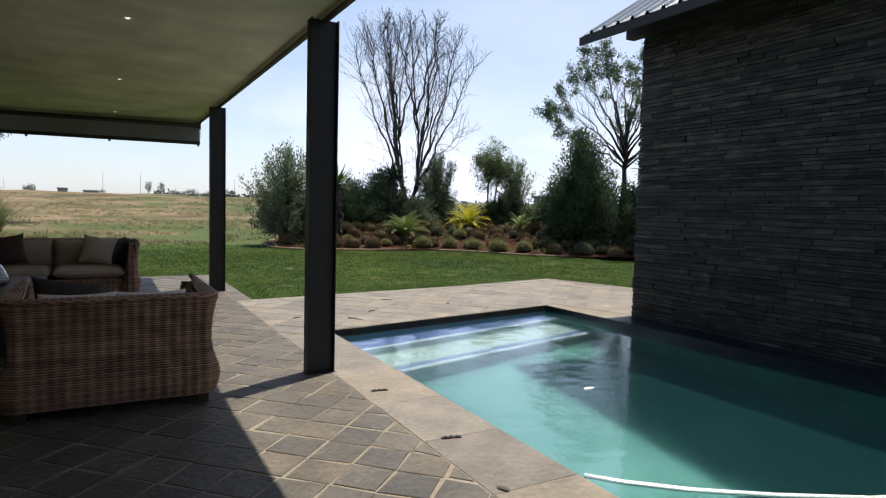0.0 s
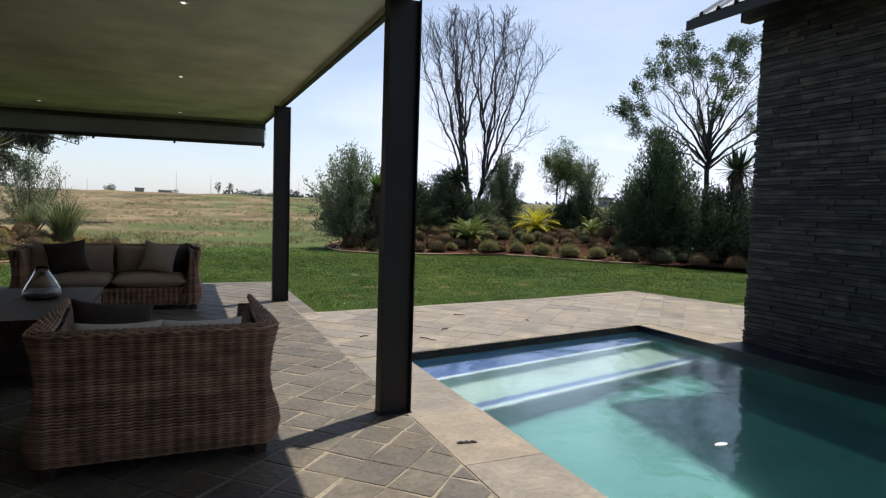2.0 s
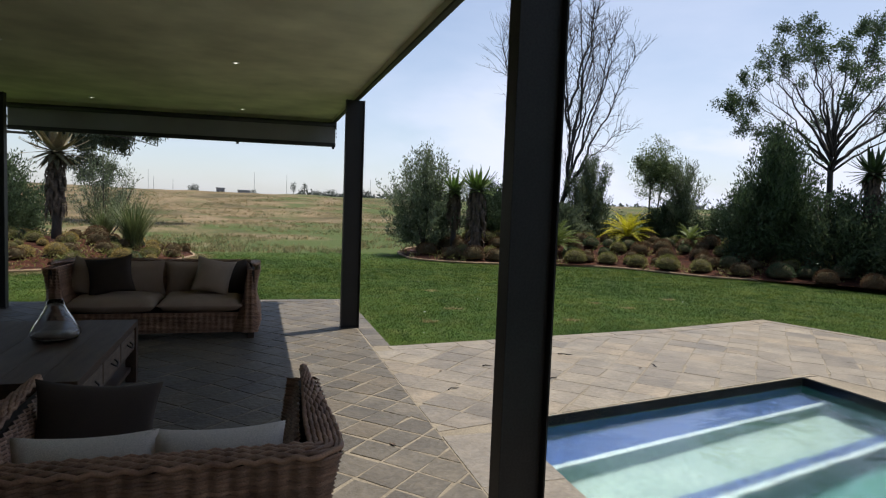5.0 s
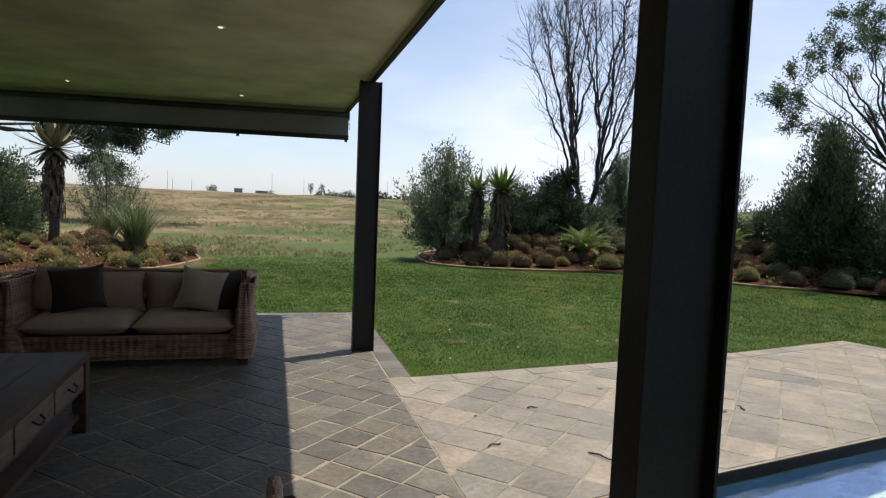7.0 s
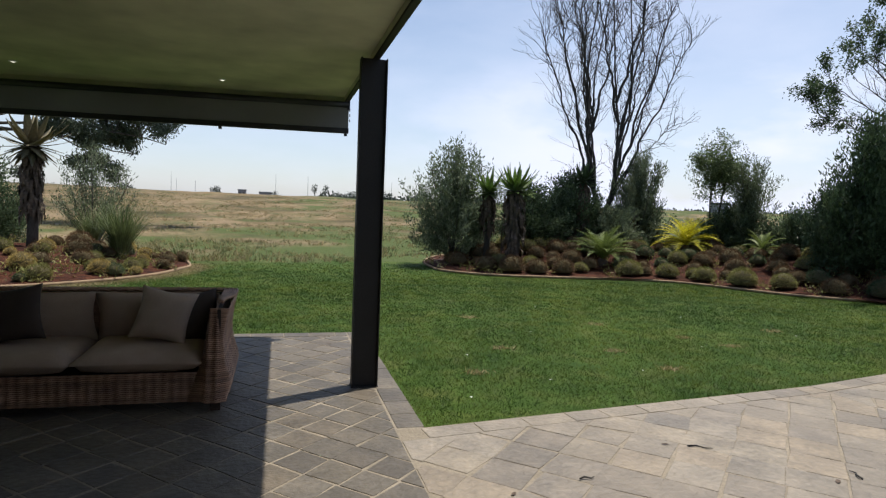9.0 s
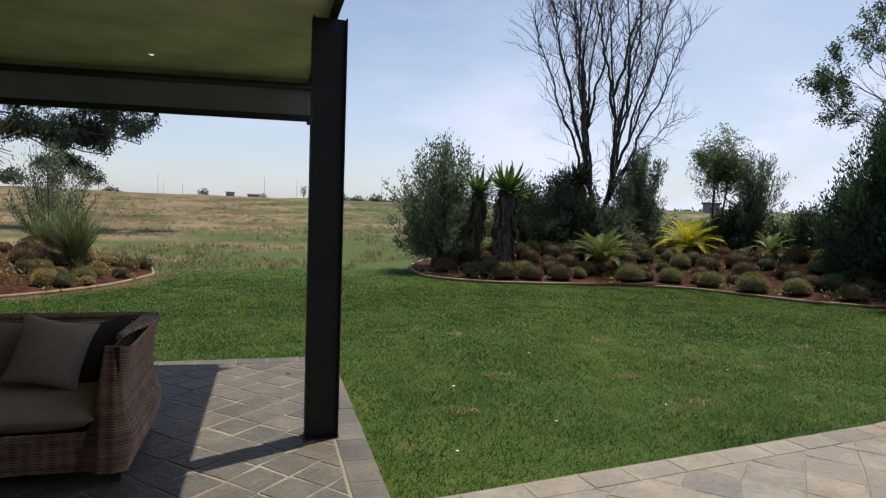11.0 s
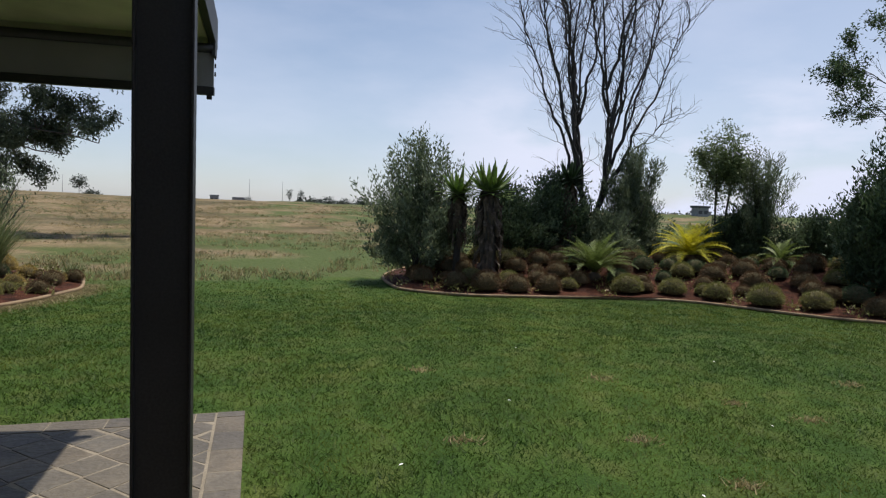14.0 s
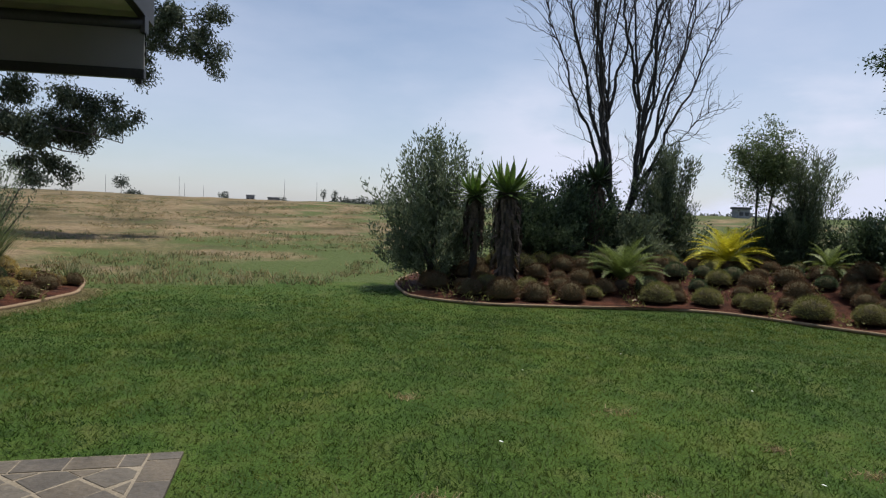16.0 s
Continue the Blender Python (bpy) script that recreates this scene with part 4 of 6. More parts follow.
def coffee_table():
    x0, x1, y0, y1, h = -3.35, -2.16, 1.28, 3.07, 0.50
    t = empty("coffee_table", ((x0 + x1) / 2, (y0 + y1) / 2, 0))
    hx, hy = (x1 - x0) / 2, (y1 - y0) / 2
    nb = 6
    for i in range(nb):
        a = -hx + 2 * hx * i / nb
        box("plank", (a + 0.001, -hy, h - 0.045), (a + 2 * hx / nb - 0.001, hy, h - 0.001 * (i % 2)), WOOD, t, 0.004)
    ix, iy = hx - 0.04, hy - 0.05
    for sx in (-1, 1):
        for sy in (-1, 1):
            box("leg", (sx * ix - 0.04, sy * iy - 0.04, 0), (sx * ix + 0.04, sy * iy + 0.04, h - 0.046), WOOD, t, 0.006)
    box("apron", (-ix + 0.04, -iy - 0.02, h - 0.21), (ix - 0.04, -iy + 0.02, h - 0.047), WOOD, t)
    box("apron", (-ix + 0.04, iy - 0.02, h - 0.21), (ix - 0.04, iy + 0.02, h - 0.047), WOOD, t)
    box("shelf", (-ix, -iy, 0.09), (ix, iy, 0.125), WOOD, t, 0.004)
    for sx in (-1, 1):
        box("rail", (sx * ix - 0.025, -iy + 0.04, h - 0.065), (sx * ix + 0.025, iy - 0.04, h - 0.047), WOOD, t)
        box("rail", (sx * ix - 0.025, -iy + 0.04, h - 0.225), (sx * ix + 0.025, iy - 0.04, h - 0.205), WOOD, t)
        span = (2 * iy - 0.08) / 3
        for k in range(3):
            a = -iy + 0.04 + span * k
            dr = box("drawer", (sx * ix - 0.03, a + 0.015, h - 0.203), (sx * ix + 0.03, a + span - 0.015, h - 0.067), WOOD_WORN, t, 0.004)
            g = Tubes(8)
            c = a + span / 2
            g.add([Vector((sx * (ix + 0.03), c - 0.055, h - 0.12)), Vector((sx * (ix + 0.055), c - 0.045, h - 0.14)), Vector((sx * (ix + 0.06), c, h - 0.155)), Vector((sx * (ix + 0.055), c + 0.045, h - 0.14)), Vector((sx * (ix + 0.03), c + 0.055, h - 0.12))], [0.006] * 5)
            part("handle", g.data("handle", STEEL), dr, "dark iron handle")
            box("upright", (sx * ix - 0.022, a - 0.012, h - 0.205), (sx * ix + 0.022, a + 0.012, h - 0.066), WOOD, t)
    tagged(t, "dark stained wooden coffee table with worn drawers and low shelf", "coffee table")


coffee_table()


def lathe(name, prof, mat, seg=32):
    V, F = [], []
    for r, z in prof:
        for k in range(seg):
            a = 2 * math.pi * k / seg
            V.append((r * math.cos(a), r * math.sin(a), z))
    for i in range(len(prof) - 1):
        for k in range(seg):
            k2 = (k + 1) % seg
            F.append((i * seg + k, i * seg + k2, (i + 1) * seg + k2, (i + 1) * seg + k))
    return mesh_of(name, V, F, mat, True)


gv = empty("glass_vase", (-2.56, 2.36, 0.50))
outer = [(0.84 * a, 0.86 * b) for a, b in [(0.0, 0.002), (0.12, 0.002), (0.165, 0.015), (0.185, 0.05), (0.175, 0.085), (0.14, 0.15), (0.10, 0.215), (0.068, 0.275), (0.058, 0.32)]]
inner = [(r - 0.005 if r > 0.01 else 0, z + (0.006 if z < 0.03 else 0)) for r, z in outer[::-1]]
part("bowl", lathe("bowl", outer + inner, GLASS), gv).visible_shadow = False
part("base_disc", lathe("base_disc", [(0, 0.010), (0.09, 0.010), (0.125, 0.020), (0.137, 0.030), (0.125, 0.042), (0.0, 0.044)], WOOD_WORN), gv, "pale sand filling")
tagged(gv, "wide-based conical clear glass vase on the coffee table", "vase")


# ---------- plants ----------
def leaf_quads(points, dirs, n, spread, length, width, follow=0.5, droop=0.0):
    """Small pointed leaves about the points; n each. follow: how far they keep to the given directions."""
    P = np.repeat(np.asarray(points, float), n, axis=0)
    D = np.repeat(np.asarray(dirs, float), n, axis=0)
    k = len(P)
    P = P + rng.normal(0, spread, (k, 3))
    R = rng.normal(0, 1, (k, 3))
    R /= np.linalg.norm(R, axis=1, keepdims=True)
    d = D * follow + R * (1 - follow) + np.array([0, 0, -droop])
    d /= np.linalg.norm(d, axis=1, keepdims=True) + 1e-9
    s = np.cross(d, rng.normal(0, 1, (k, 3)))
    s /= np.linalg.norm(s, axis=1, keepdims=True) + 1e-9
    L = (length * rng.uniform(0.6, 1.3, k))[:, None]
    W = (width * rng.uniform(0.7, 1.3, k))[:, None]
    out = np.stack([P, P + d * L * 0.45 + s * W, P + d * L, P + d * L * 0.45 - s * W], axis=1)
    return out.reshape(-1, 3)


def grow(tubes, tips, p, d, length, r, level, last, spread, up, sides=5, wiggle=0.18, kids=(2, 3)):
    """A limb that winds, tapers and forks; gathers the points of the outer twigs."""
    n = 5
    pts, radii = [p.copy()], [r]
    for i in range(n):
        d = (d + Vector((random.gauss(0, wiggle), random.gauss(0, wiggle), random.gauss(0, wiggle) + up))).normalized()
        p = p + d * (length / n)
        pts.append(p.copy())
        radii.append(r * (1 - 0.42 * (i + 1) / n))
        if level >= last - 1:
            tips.append((p.copy(), d.copy()))
    tubes.add(pts, radii, max(3, sides - level))
    if level == last:
        return
    for k in range(random.randint(*kids)):
        a = random.uniform(0, 2 * math.pi)
        o = d.orthogonal().normalized()
        o.rotate(Matrix.Rotation(a, 3, d))
        nd = (d + o * spread * random.uniform(0.6, 1.25)).normalized()
        start = pts[-1] if k < 2 else pts[random.randint(2, n - 1)]
        grow(tubes, tips, start, nd, length * random.uniform(0.68, 0.86), r * 0.56, level + 1, last, spread, up, sides, wiggle, kids)


def plant(name, loc, label, category):
    e = empty(name, loc)
    return tagged(e, label, category)


def shrub(name, x, y, w, top, leaf_mat, label, stems=60, leaf=(0.09, 0.014), per=9, low=0.12, upright=0.6, spread=0.07, category="shrub", squash=1.0, follow=0.55, trunks=5):
    """Many stems fan from the foot to an uneven outline and carry the leaves along their outer parts."""
    z0 = on_bed(x, y)
    h = top - z0
    s = plant(name, (x, y, z0), label, category)
    t = Tubes(4)
    pts, dirs = [], []
    for i in range(stems):
        a = random.uniform(0, 2 * math.pi)
        u = random.random() ** 0.45
        zz = random.uniform(low, 0.98) if u > 0.45 else random.uniform(0.6, 1.0)
        lim = math.sqrt(max(0.12, 1 - (2 * abs(zz - 0.42)) ** 2.6 * 0.8))
        k = random.uniform(0.78, 1.12)
        tip = Vector((math.cos(a) * w / 2 * u * lim * k, math.sin(a) * w / 2 * u * lim * k * squash, h * zz * random.uniform(0.92, 1.05)))
        foot = Vector((random.gauss(0, 0.04), random.gauss(0, 0.04), -0.05))
        mid = Vector((tip.x * 0.62, tip.y * 0.62, tip.z * (0.45 + 0.2 * upright)))
        line = [foot.lerp(mid, q).lerp(mid.lerp(tip, q), q) for q in (0, 0.2, 0.4, 0.6, 0.8, 1.0)]
        if i < trunks * 6:
            t.add(line, [0.028 * (1 - 0.15 * j) if i < trunks else 0.011 * (1 - 0.13 * j) for j in range(6)])
        dd = (tip - mid).normalized() * (1 - upright * 0.5) + Vector((0, 0, upright * 0.6))
        for q in np.linspace(0.42, 1.0, 12):
            p = foot.lerp(mid, q).lerp(mid.lerp(tip, q), q)
            pts.append(p)
            dirs.append(dd)
    part("stem", t.data("stem", BARK), s)
    v = leaf_quads(pts, dirs, int(per * 1.35), spread, leaf[0], leaf[1], follow)
    part("crown", quads_mesh("crown", v, 4, leaf_mat), s)
    return s


def aloe(name, x, y, zc, leaf_len, label, trunk_r=0.13, n=58, skirt=0.9, droop=0.0, mat=None):
    """A single-stemmed tree aloe: a stem in a skirt of dead leaves, and a rosette of thick tapering leaves."""
    z0 = on_bed(x, y)
    a = plant(name, (x, y, z0), label, "aloe")
    h = zc - z0
    t = Tubes(10)
    t.add([Vector((0, 0, -0.1)), Vector((0.02, 0, h * 0.3)), Vector((-0.01, 0.01, h * 0.7)), Vector((0, 0, h))], [trunk_r * 0.9, trunk_r * 0.8, trunk_r, trunk_r])
    part("trunk", t.data("trunk", BARK), a)
    V = []
    for i in range(260):
        z = h * (1 - skirt * random.random()) - 0.03
        b = random.uniform(0, 2 * math.pi)
        c, s_ = math.cos(b), math.sin(b)
        L = random.uniform(0.22, 0.42)
        r0, r1 = trunk_r * 0.9, trunk_r + random.uniform(0.06, 0.13)
        q = Vector((-s_, c, 0)) * 0.028
        o = Vector((c * r0, s_ * r0, z))
        m = Vector((c * r1, s_ * r1, z - L * 0.45))
        e = Vector((c * r1 * 0.95, s_ * r1 * 0.95, z - L))
        V += [o - q, o + q, m + q, m - q, m - q, m + q, e + q * 0.2, e - q * 0.2]
    part("dead_leaf_skirt", quads_mesh("dead_leaf_skirt", V, 4, THATCH), a, "dry brown hanging leaves")
    LV, LF = [], []
    for i in range(n):
        f = i / n
        b = i * 2.39996
        el = radians(80 - 112 * f ** 0.62) - droop * f
        L = leaf_len * (0.72 + 0.35 * math.sin(math.pi * min(1, f + 0.25))) * random.uniform(0.9, 1.08)
        c, s_ = math.cos(b), math.sin(b)
        base = len(LV)
        q = Vector((-s_, c, 0))
        p = Vector((c * 0.05, s_ * 0.05, h + 0.05 - 0.10 * f))
        ang = el
        segs = 6
        wid = 0.088 * leaf_len / 0.7
        for k in range(segs + 1):
            u = k / segs
            w = wid * (1 - u ** 1.6) + 0.003
            d = Vector((c * math.cos(ang), s_ * math.cos(ang), math.sin(ang)))
            nrm = q.cross(d) * -1
            LV += [p - q * w, p + nrm * (0.014 - w * 0.25), p + q * w, p - nrm * 0.02 * (1 - u)]
            p = p + d * (L / segs)
            ang += 0.05 if f < 0.5 else -0.03
        for k in range(segs):
            for j in range(4):
                j2 = (j + 1) % 4
                LF.append((base + k * 4 + j, base + k * 4 + j2, base + (k + 1) * 4 + j2, base + (k + 1) * 4 + j))
    part("rosette", mesh_of("rosette", LV, LF, mat or LEAF_ALOE, True), a, "thick pointed green leaves")
    return a


def cycad(x, y, size, mat, label, n=34, flat=0.0):
    """Arching feather fronds from a short stem."""
    z0 = on_bed(x, y)
    c = plant("cycad", (x, y, z0), label, "cycad")
    t = Tubes(9)
    t.add([Vector((0, 0, -0.08)), Vector((0, 0, 0.08)), Vector((0, 0, 0.16))], [0.13, 0.15, 0.08])
    part("stem", t.data("stem", THATCH), c)
    V = []
    rb = Tubes(3)
    for i in range(n):
        b = i * 2.39996 + random.uniform(-0.15, 0.15)
        f = i / n
        ang = radians(82 - (62 + flat) * f)
        L = size * random.uniform(0.85, 1.1)
        p = Vector((0, 0, 0.14))
        cb, sb = math.cos(b), math.sin(b)
        q = Vector((-sb, cb, 0))
        line = []
        segs = 14
        for k in range(segs + 1):
            d = Vector((cb * math.cos(ang), sb * math.cos(ang), math.sin(ang)))
            line.append(p.copy())
            if k > 1:
                ll = 0.17 * size * math.sin(math.pi * min(0.97, (k / segs) * 0.86 + 0.12)) + 0.02
                up = q.cross(d)
                for sgn in (-1, 1):
                    for half in (0.0, 0.5):
                        o = p + d * (L / segs) * half
                        e = o + (q * sgn * 0.82 + d * 0.5 - up * 0.28 * 1).normalized() * ll
                        w = d * 0.011
                        V += [o - w, o + w, e + w * 0.25, e - w * 0.25]
            p = p + d * (L / segs)
            ang -= radians(3.2 + 2.2 * f)
        rb.add(line, [0.008 * (1 - 0.8 * k / segs) for k in range(segs + 1)])
    part("frond", rb.data("frond", mat), c)
    part("leaf", quads_mesh("leaf", V, 4, mat), c)
    return c


def tuft_meshes(kind_mat, seed):
    """A dense round cushion: fine outward blades over a dark core coloured as the shade between them."""
    st = np.random.default_rng(seed)
    k = 2000
    u = st.normal(0, 1, (k, 3))
    u[:, 2] = np.abs(u[:, 2]) - 0.15
    u /= np.linalg.norm(u, axis=1, keepdims=True)
    lump = np.array([1 + 0.10 * noise.noise(Vector(tuple(q * 2.2)) + Vector((seed, 0, 0))) for q in u])[:, None]
    P = u * 0.80 * np.array([1, 1, 1.0])
    d = u + st.normal(0, 0.38, (k, 3))
    d /= np.linalg.norm(d, axis=1, keepdims=True)
    s = np.cross(d, st.normal(0, 1, (k, 3)))
    s /= np.linalg.norm(s, axis=1, keepdims=True)
    L = (st.uniform(0.16, 0.28, k))[:, None] * lump
    v = np.stack([P - s * 0.011, P + s * 0.011, P + d * L], axis=1).reshape(-1, 3)
    blades = quads_mesh("foliage", v, 3, kind_mat)
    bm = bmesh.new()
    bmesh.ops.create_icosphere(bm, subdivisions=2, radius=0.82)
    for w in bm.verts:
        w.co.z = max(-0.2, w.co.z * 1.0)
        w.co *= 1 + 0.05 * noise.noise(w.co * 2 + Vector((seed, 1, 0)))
    core = bm_mesh("core", bm, TUFT_SHADE, True)
    return blades, core


TUFTS = {}
for key, mt, sd in (("sage", LEAF_SAGE, 1), ("rust", LEAF_RUST, 2), ("gold", LEAF_GOLD, 3), ("dark", LEAF_MID, 4)):
    TUFTS[key] = tuft_meshes(mt, sd)
TUFT_LABEL = {"sage": "round sage green cushion plant in the mulch", "rust": "round rusty brown cushion plant in the mulch", "gold": "round golden dry cushion plant in the mulch", "dark": "round dark green cushion plant in the mulch"}


def tuft(x, y, r, kind):
    e = empty("cushion_plant", (x, y, on_bed(x, y) + 0.30 * r), random.uniform(0, 360))
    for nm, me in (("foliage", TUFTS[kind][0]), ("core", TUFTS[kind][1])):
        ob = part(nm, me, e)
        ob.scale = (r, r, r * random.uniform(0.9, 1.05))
    tagged(e, TUFT_LABEL[kind], "cushion plant", "cushion plants")


def reeds(x, y, h, n, label, mat, fan=0.5):
    z0 = on_bed(x, y)
    e = plant("reed_clump", (x, y, z0), label, "ornamental grass")
    V = []
    for i in range(n):
        b = random.uniform(0, 2 * math.pi)
        c, s_ = math.cos(b), math.sin(b)
        lean_ = random.random() ** 0.7 * fan
        L = h * random.uniform(0.6, 1.1)
        p = Vector((c * 0.12 * random.random(), s_ * 0.12 * random.random(), 0))
        q = Vector((-s_, c, 0)) * random.uniform(0.007, 0.012)
        ang = math.pi / 2 - lean_
        pr = p
        for k in range(3):
            nx = pr + Vector((c * math.cos(ang), s_ * math.cos(ang), math.sin(ang))) * (L / 3)
            ang -= 0.12 + 0.25 * lean_
            V += [pr - q * (1 - k / 3), pr + q * (1 - k / 3), nx + q * (0.67 - k / 3 + 0.02), nx - q * (0.67 - k / 3 + 0.02)]
            pr = nx
    part("foliage", quads_mesh("foliage", V, 4, mat), e)


random.seed(11)
shrub("olive_shrub", 3.75, 15.9, 2.75, 3.25, LEAF_OLIVE, "airy grey green olive shrub at the tip of the bed", 150, (0.11, 0.015), 9, 0.16, 0.6, 0.07)
shrub("dark_shrub", 6.2, 16.4, 2.3, 2.35, LEAF_DARK, "dense dark green shrub behind the aloes", 130, (0.09, 0.018), 10, 0.03, 0.3, 0.09)
shrub("dark_shrub", 7.5, 16.6, 2.4, 2.75, LEAF_DARK, "dense dark green shrub by the bare tree", 140, (0.09, 0.018), 10, 0.03, 0.4, 0.09)
shrub("dark_shrub", 8.6, 15.9, 1.9, 1.75, LEAF_OLIVE, "low grey green shrub round the bare tree's foot", 74, (0.09, 0.016), 9, 0.05, 0.4, 0.08)
shrub("conifer_shrub", 9.75, 16.5, 1.75, 3.55, LEAF_OLIVE, "upright feathery green conifer-like shrub", 121, (0.12, 0.012), 10, 0.06, 1.0, 0.06)
shrub("dark_shrub", 10.1, 16.9, 2.3, 2.0, LEAF_DARK, "low dark green shrub behind the yellow cycad", 90, (0.09, 0.018), 9, 0.02, 0.3, 0.09)
shrub("feathery_shrub", 12.1, 14.5, 1.7, 3.35, LEAF_OLIVE, "tall feathery grey green shrub", 70, (0.14, 0.010), 8, 0.05, 1.0, 0.05)
shrub("feathery_shrub", 11.8, 14.9, 2.0, 1.95, LEAF_DARK, "low feathery dark green shrub", 90, (0.12, 0.013), 10, 0.03, 0.8, 0.08)
shrub("dense_bush", 12.3, 10.9, 2.7, 4.0, LEAF_MID, "tall dense dark green bush at the lawn's edge", 210, (0.12, 0.016), 11, 0.03, 0.7, 0.10)
shrub("dark_shrub", 11.7, 11.2, 1.7, 2.5, LEAF_DARK, "dark green shrub beside the tall dense bush", 90, (0.10, 0.016), 10, 0.02, 0.7, 0.08)
shrub("dark_shrub", 14.4, 8.7, 2.3, 3.5, LEAF_OLIVE, "tall airy grey green shrub", 108, (0.10, 0.015), 8, 0.05, 0.7, 0.09)
shrub("dark_shrub", 13.5, 8.2, 2.44, 2.2, LEAF_DARK, "low dark green shrub beneath the tall tree", 108, (0.09, 0.018), 9, 0.02, 0.3, 0.09)
shrub("dark_shrub", 15.6, 7.2, 3.17, 2.9, LEAF_DARK, "broad dark green shrub at the bed's end", 121, (0.10, 0.018), 9, 0.02, 0.4, 0.1)
shrub("dark_shrub", 13.9, 12.3, 2.2, 2.6, LEAF_DARK, "dark green shrub behind the tall tree", 94, (0.10, 0.018), 9, 0.02, 0.5, 0.09)
shrub("dark_shrub", 12.9, 9.4, 2.4, 2.3, LEAF_DARK, "low dark green shrub at the lawn's edge", 100, (0.09, 0.018), 10, 0.02, 0.3, 0.09)
shrub("dark_shrub", 13.1, 13.7, 2.4, 1.85, LEAF_DARK, "low green shrub on the mound", 80, (0.09, 0.018), 10, 0.02, 0.3, 0.09)
shrub("dark_shrub", 14.9, 14.4, 2.6, 2.1, LEAF_DARK, "broad dark green shrub on the mound", 90, (0.09, 0.018), 10, 0.02, 0.3, 0.09)
shrub("slender_shrub", -5.4, 17.2, 2.07, 2.85, LEAF_OLIVE, "sparse slender grey green young tree", 54, (0.09, 0.011), 6, 0.4, 0.6, 0.06)
shrub("dark_shrub", -7.7, 16.6, 3.17, 2.45, LEAF_DARK, "dense dark green shrub behind the tree aloe", 135, (0.09, 0.018), 10, 0.02, 0.3, 0.09)

aloe("tree_aloe", 4.90, 14.4, 2.05, 0.66, "stout tree aloe with a skirt of dead leaves", 0.20, 62, 0.95, -0.30)
aloe("tree_aloe", 4.45, 15.15, 2.0, 0.58, "slim tree aloe beside the olive shrub", 0.10, 46, 0.5, -0.1)
aloe("tree_aloe", 7.75, 16.2, 2.5, 0.55, "tree aloe showing above the shrubs", 0.12, 46, 0.8, 0.0, LEAF_MID)
aloe("tree_aloe", 13.35, 9.05, 2.75, 0.66, "tall dark tree aloe among shrubs", 0.16, 54, 0.9, 0.0, LEAF_MID)
aloe("tree_aloe", -5.95, 14.8, 2.5, 0.80, "tall tree aloe with drooping dry leaves in the small bed", 0.13, 46, 0.62, 0.25, LEAF_ALOE_DRY)

cycad(7.35, 14.2, 1.0, LEAF_CYCAD, "green cycad with arching feather fronds", 38, -16)
cycad(10.2, 14.65, 1.0, LEAF_YELLOW, "bright yellow cycad with arching feather fronds", 40, 8)
cycad(11.35, 13.1, 0.62, LEAF_CYCAD, "small olive cycad with spreading fronds", 18, 20)

# round cushion plants: the front row along the rim, then the mound behind
FRONT = [(3.65, 14.95), (4.65, 13.75), (5.25, 13.62), (5.9, 13.5), (7.6, 13.3), (8.4, 12.9), (9.0, 12.3), (9.35, 11.45), (9.95, 10.9), (10.55, 10.15), (11.2, 9.55), (11.75, 8.75), (12.2, 7.9), (12.6, 7.2)]
for i, (x, y) in enumerate(FRONT):
    tuft(x, y, 0.30 + 0.05 * (i % 3 == 1), ("rust", "rust", "rust", "rust", "sage", "sage", "sage", "sage", "sage", "rust", "dark", "rust", "rust", "dark")[i])
placed = list(FRONT)
tries = 0
while len(placed) < 160 and tries < 8000:
    tries += 1
    x, y = random.uniform(3.4, 15), random.uniform(6.5, 16.5)
    if not inside(RING_A, x, y) or edge_dist(RING_A, x, y) < 0.55 or edge_dist(RING_A, x, y) > 3.3:
        continue
    if min(math.hypot(x - a, y - b) for a, b in placed) < 0.38 or math.hypot(x - 7.25, y - 14.2) < 0.5 or math.hypot(x - 4.95, y - 14.6) < 0.5:
        continue
    placed.append((x, y))
    tuft(x, y, random.uniform(0.17, 0.31), random.choice(["sage", "rust", "rust", "dark", "rust"] if x > 7 else ["rust", "rust", "sage"]))
for x, y, r, kd in [(-5.3, 12.4, 0.3, "gold"), (-4.8, 11.7, 0.28, "sage"), (-5.5, 14.2, 0.25, "gold"), (-4.05, 12.5, 0.28, "gold"), (-3.65, 13.2, 0.24, "sage"), (-3.2, 13.9, 0.22, "rust"), (-5.9, 11.9, 0.25, "rust"), (-5.2, 15.4, 0.38, "rust"), (-4.6, 13.4, 0.26, "rust"), (-3.3, 14.9, 0.28, "rust"), (-3.7, 14.4, 0.2, "gold"), (-6.5, 12.6, 0.3, "gold"), (-6.9, 11.6, 0.26, "sage"), (-4.9, 14.2, 0.34, "rust"), (-7.4, 13.0, 0.3, "rust"), (-6.7, 14.0, 0.3, "sage"), (-3.1, 15.6, 0.22, "rust"), (-4.3, 13.0, 0.2, "sage"), (-3.5, 12.75, 0.16, "gold"), (-4.4, 15.9, 0.35, "gold")]:
    tuft(x, y, r * 0.85, kd)
extra = 0
while extra < 60:
    x, y = random.uniform(-8.5, -2.9), random.uniform(10.9, 16.5)
    if inside(RING_B, x, y) and edge_dist(RING_B, x, y) > 0.28 and math.hypot(x + 5.95, y - 14.8) > 0.4:
        tuft(x, y, random.uniform(0.11, 0.22), random.choice(["gold", "sage", "rust", "gold", "dark"]))
        extra += 1
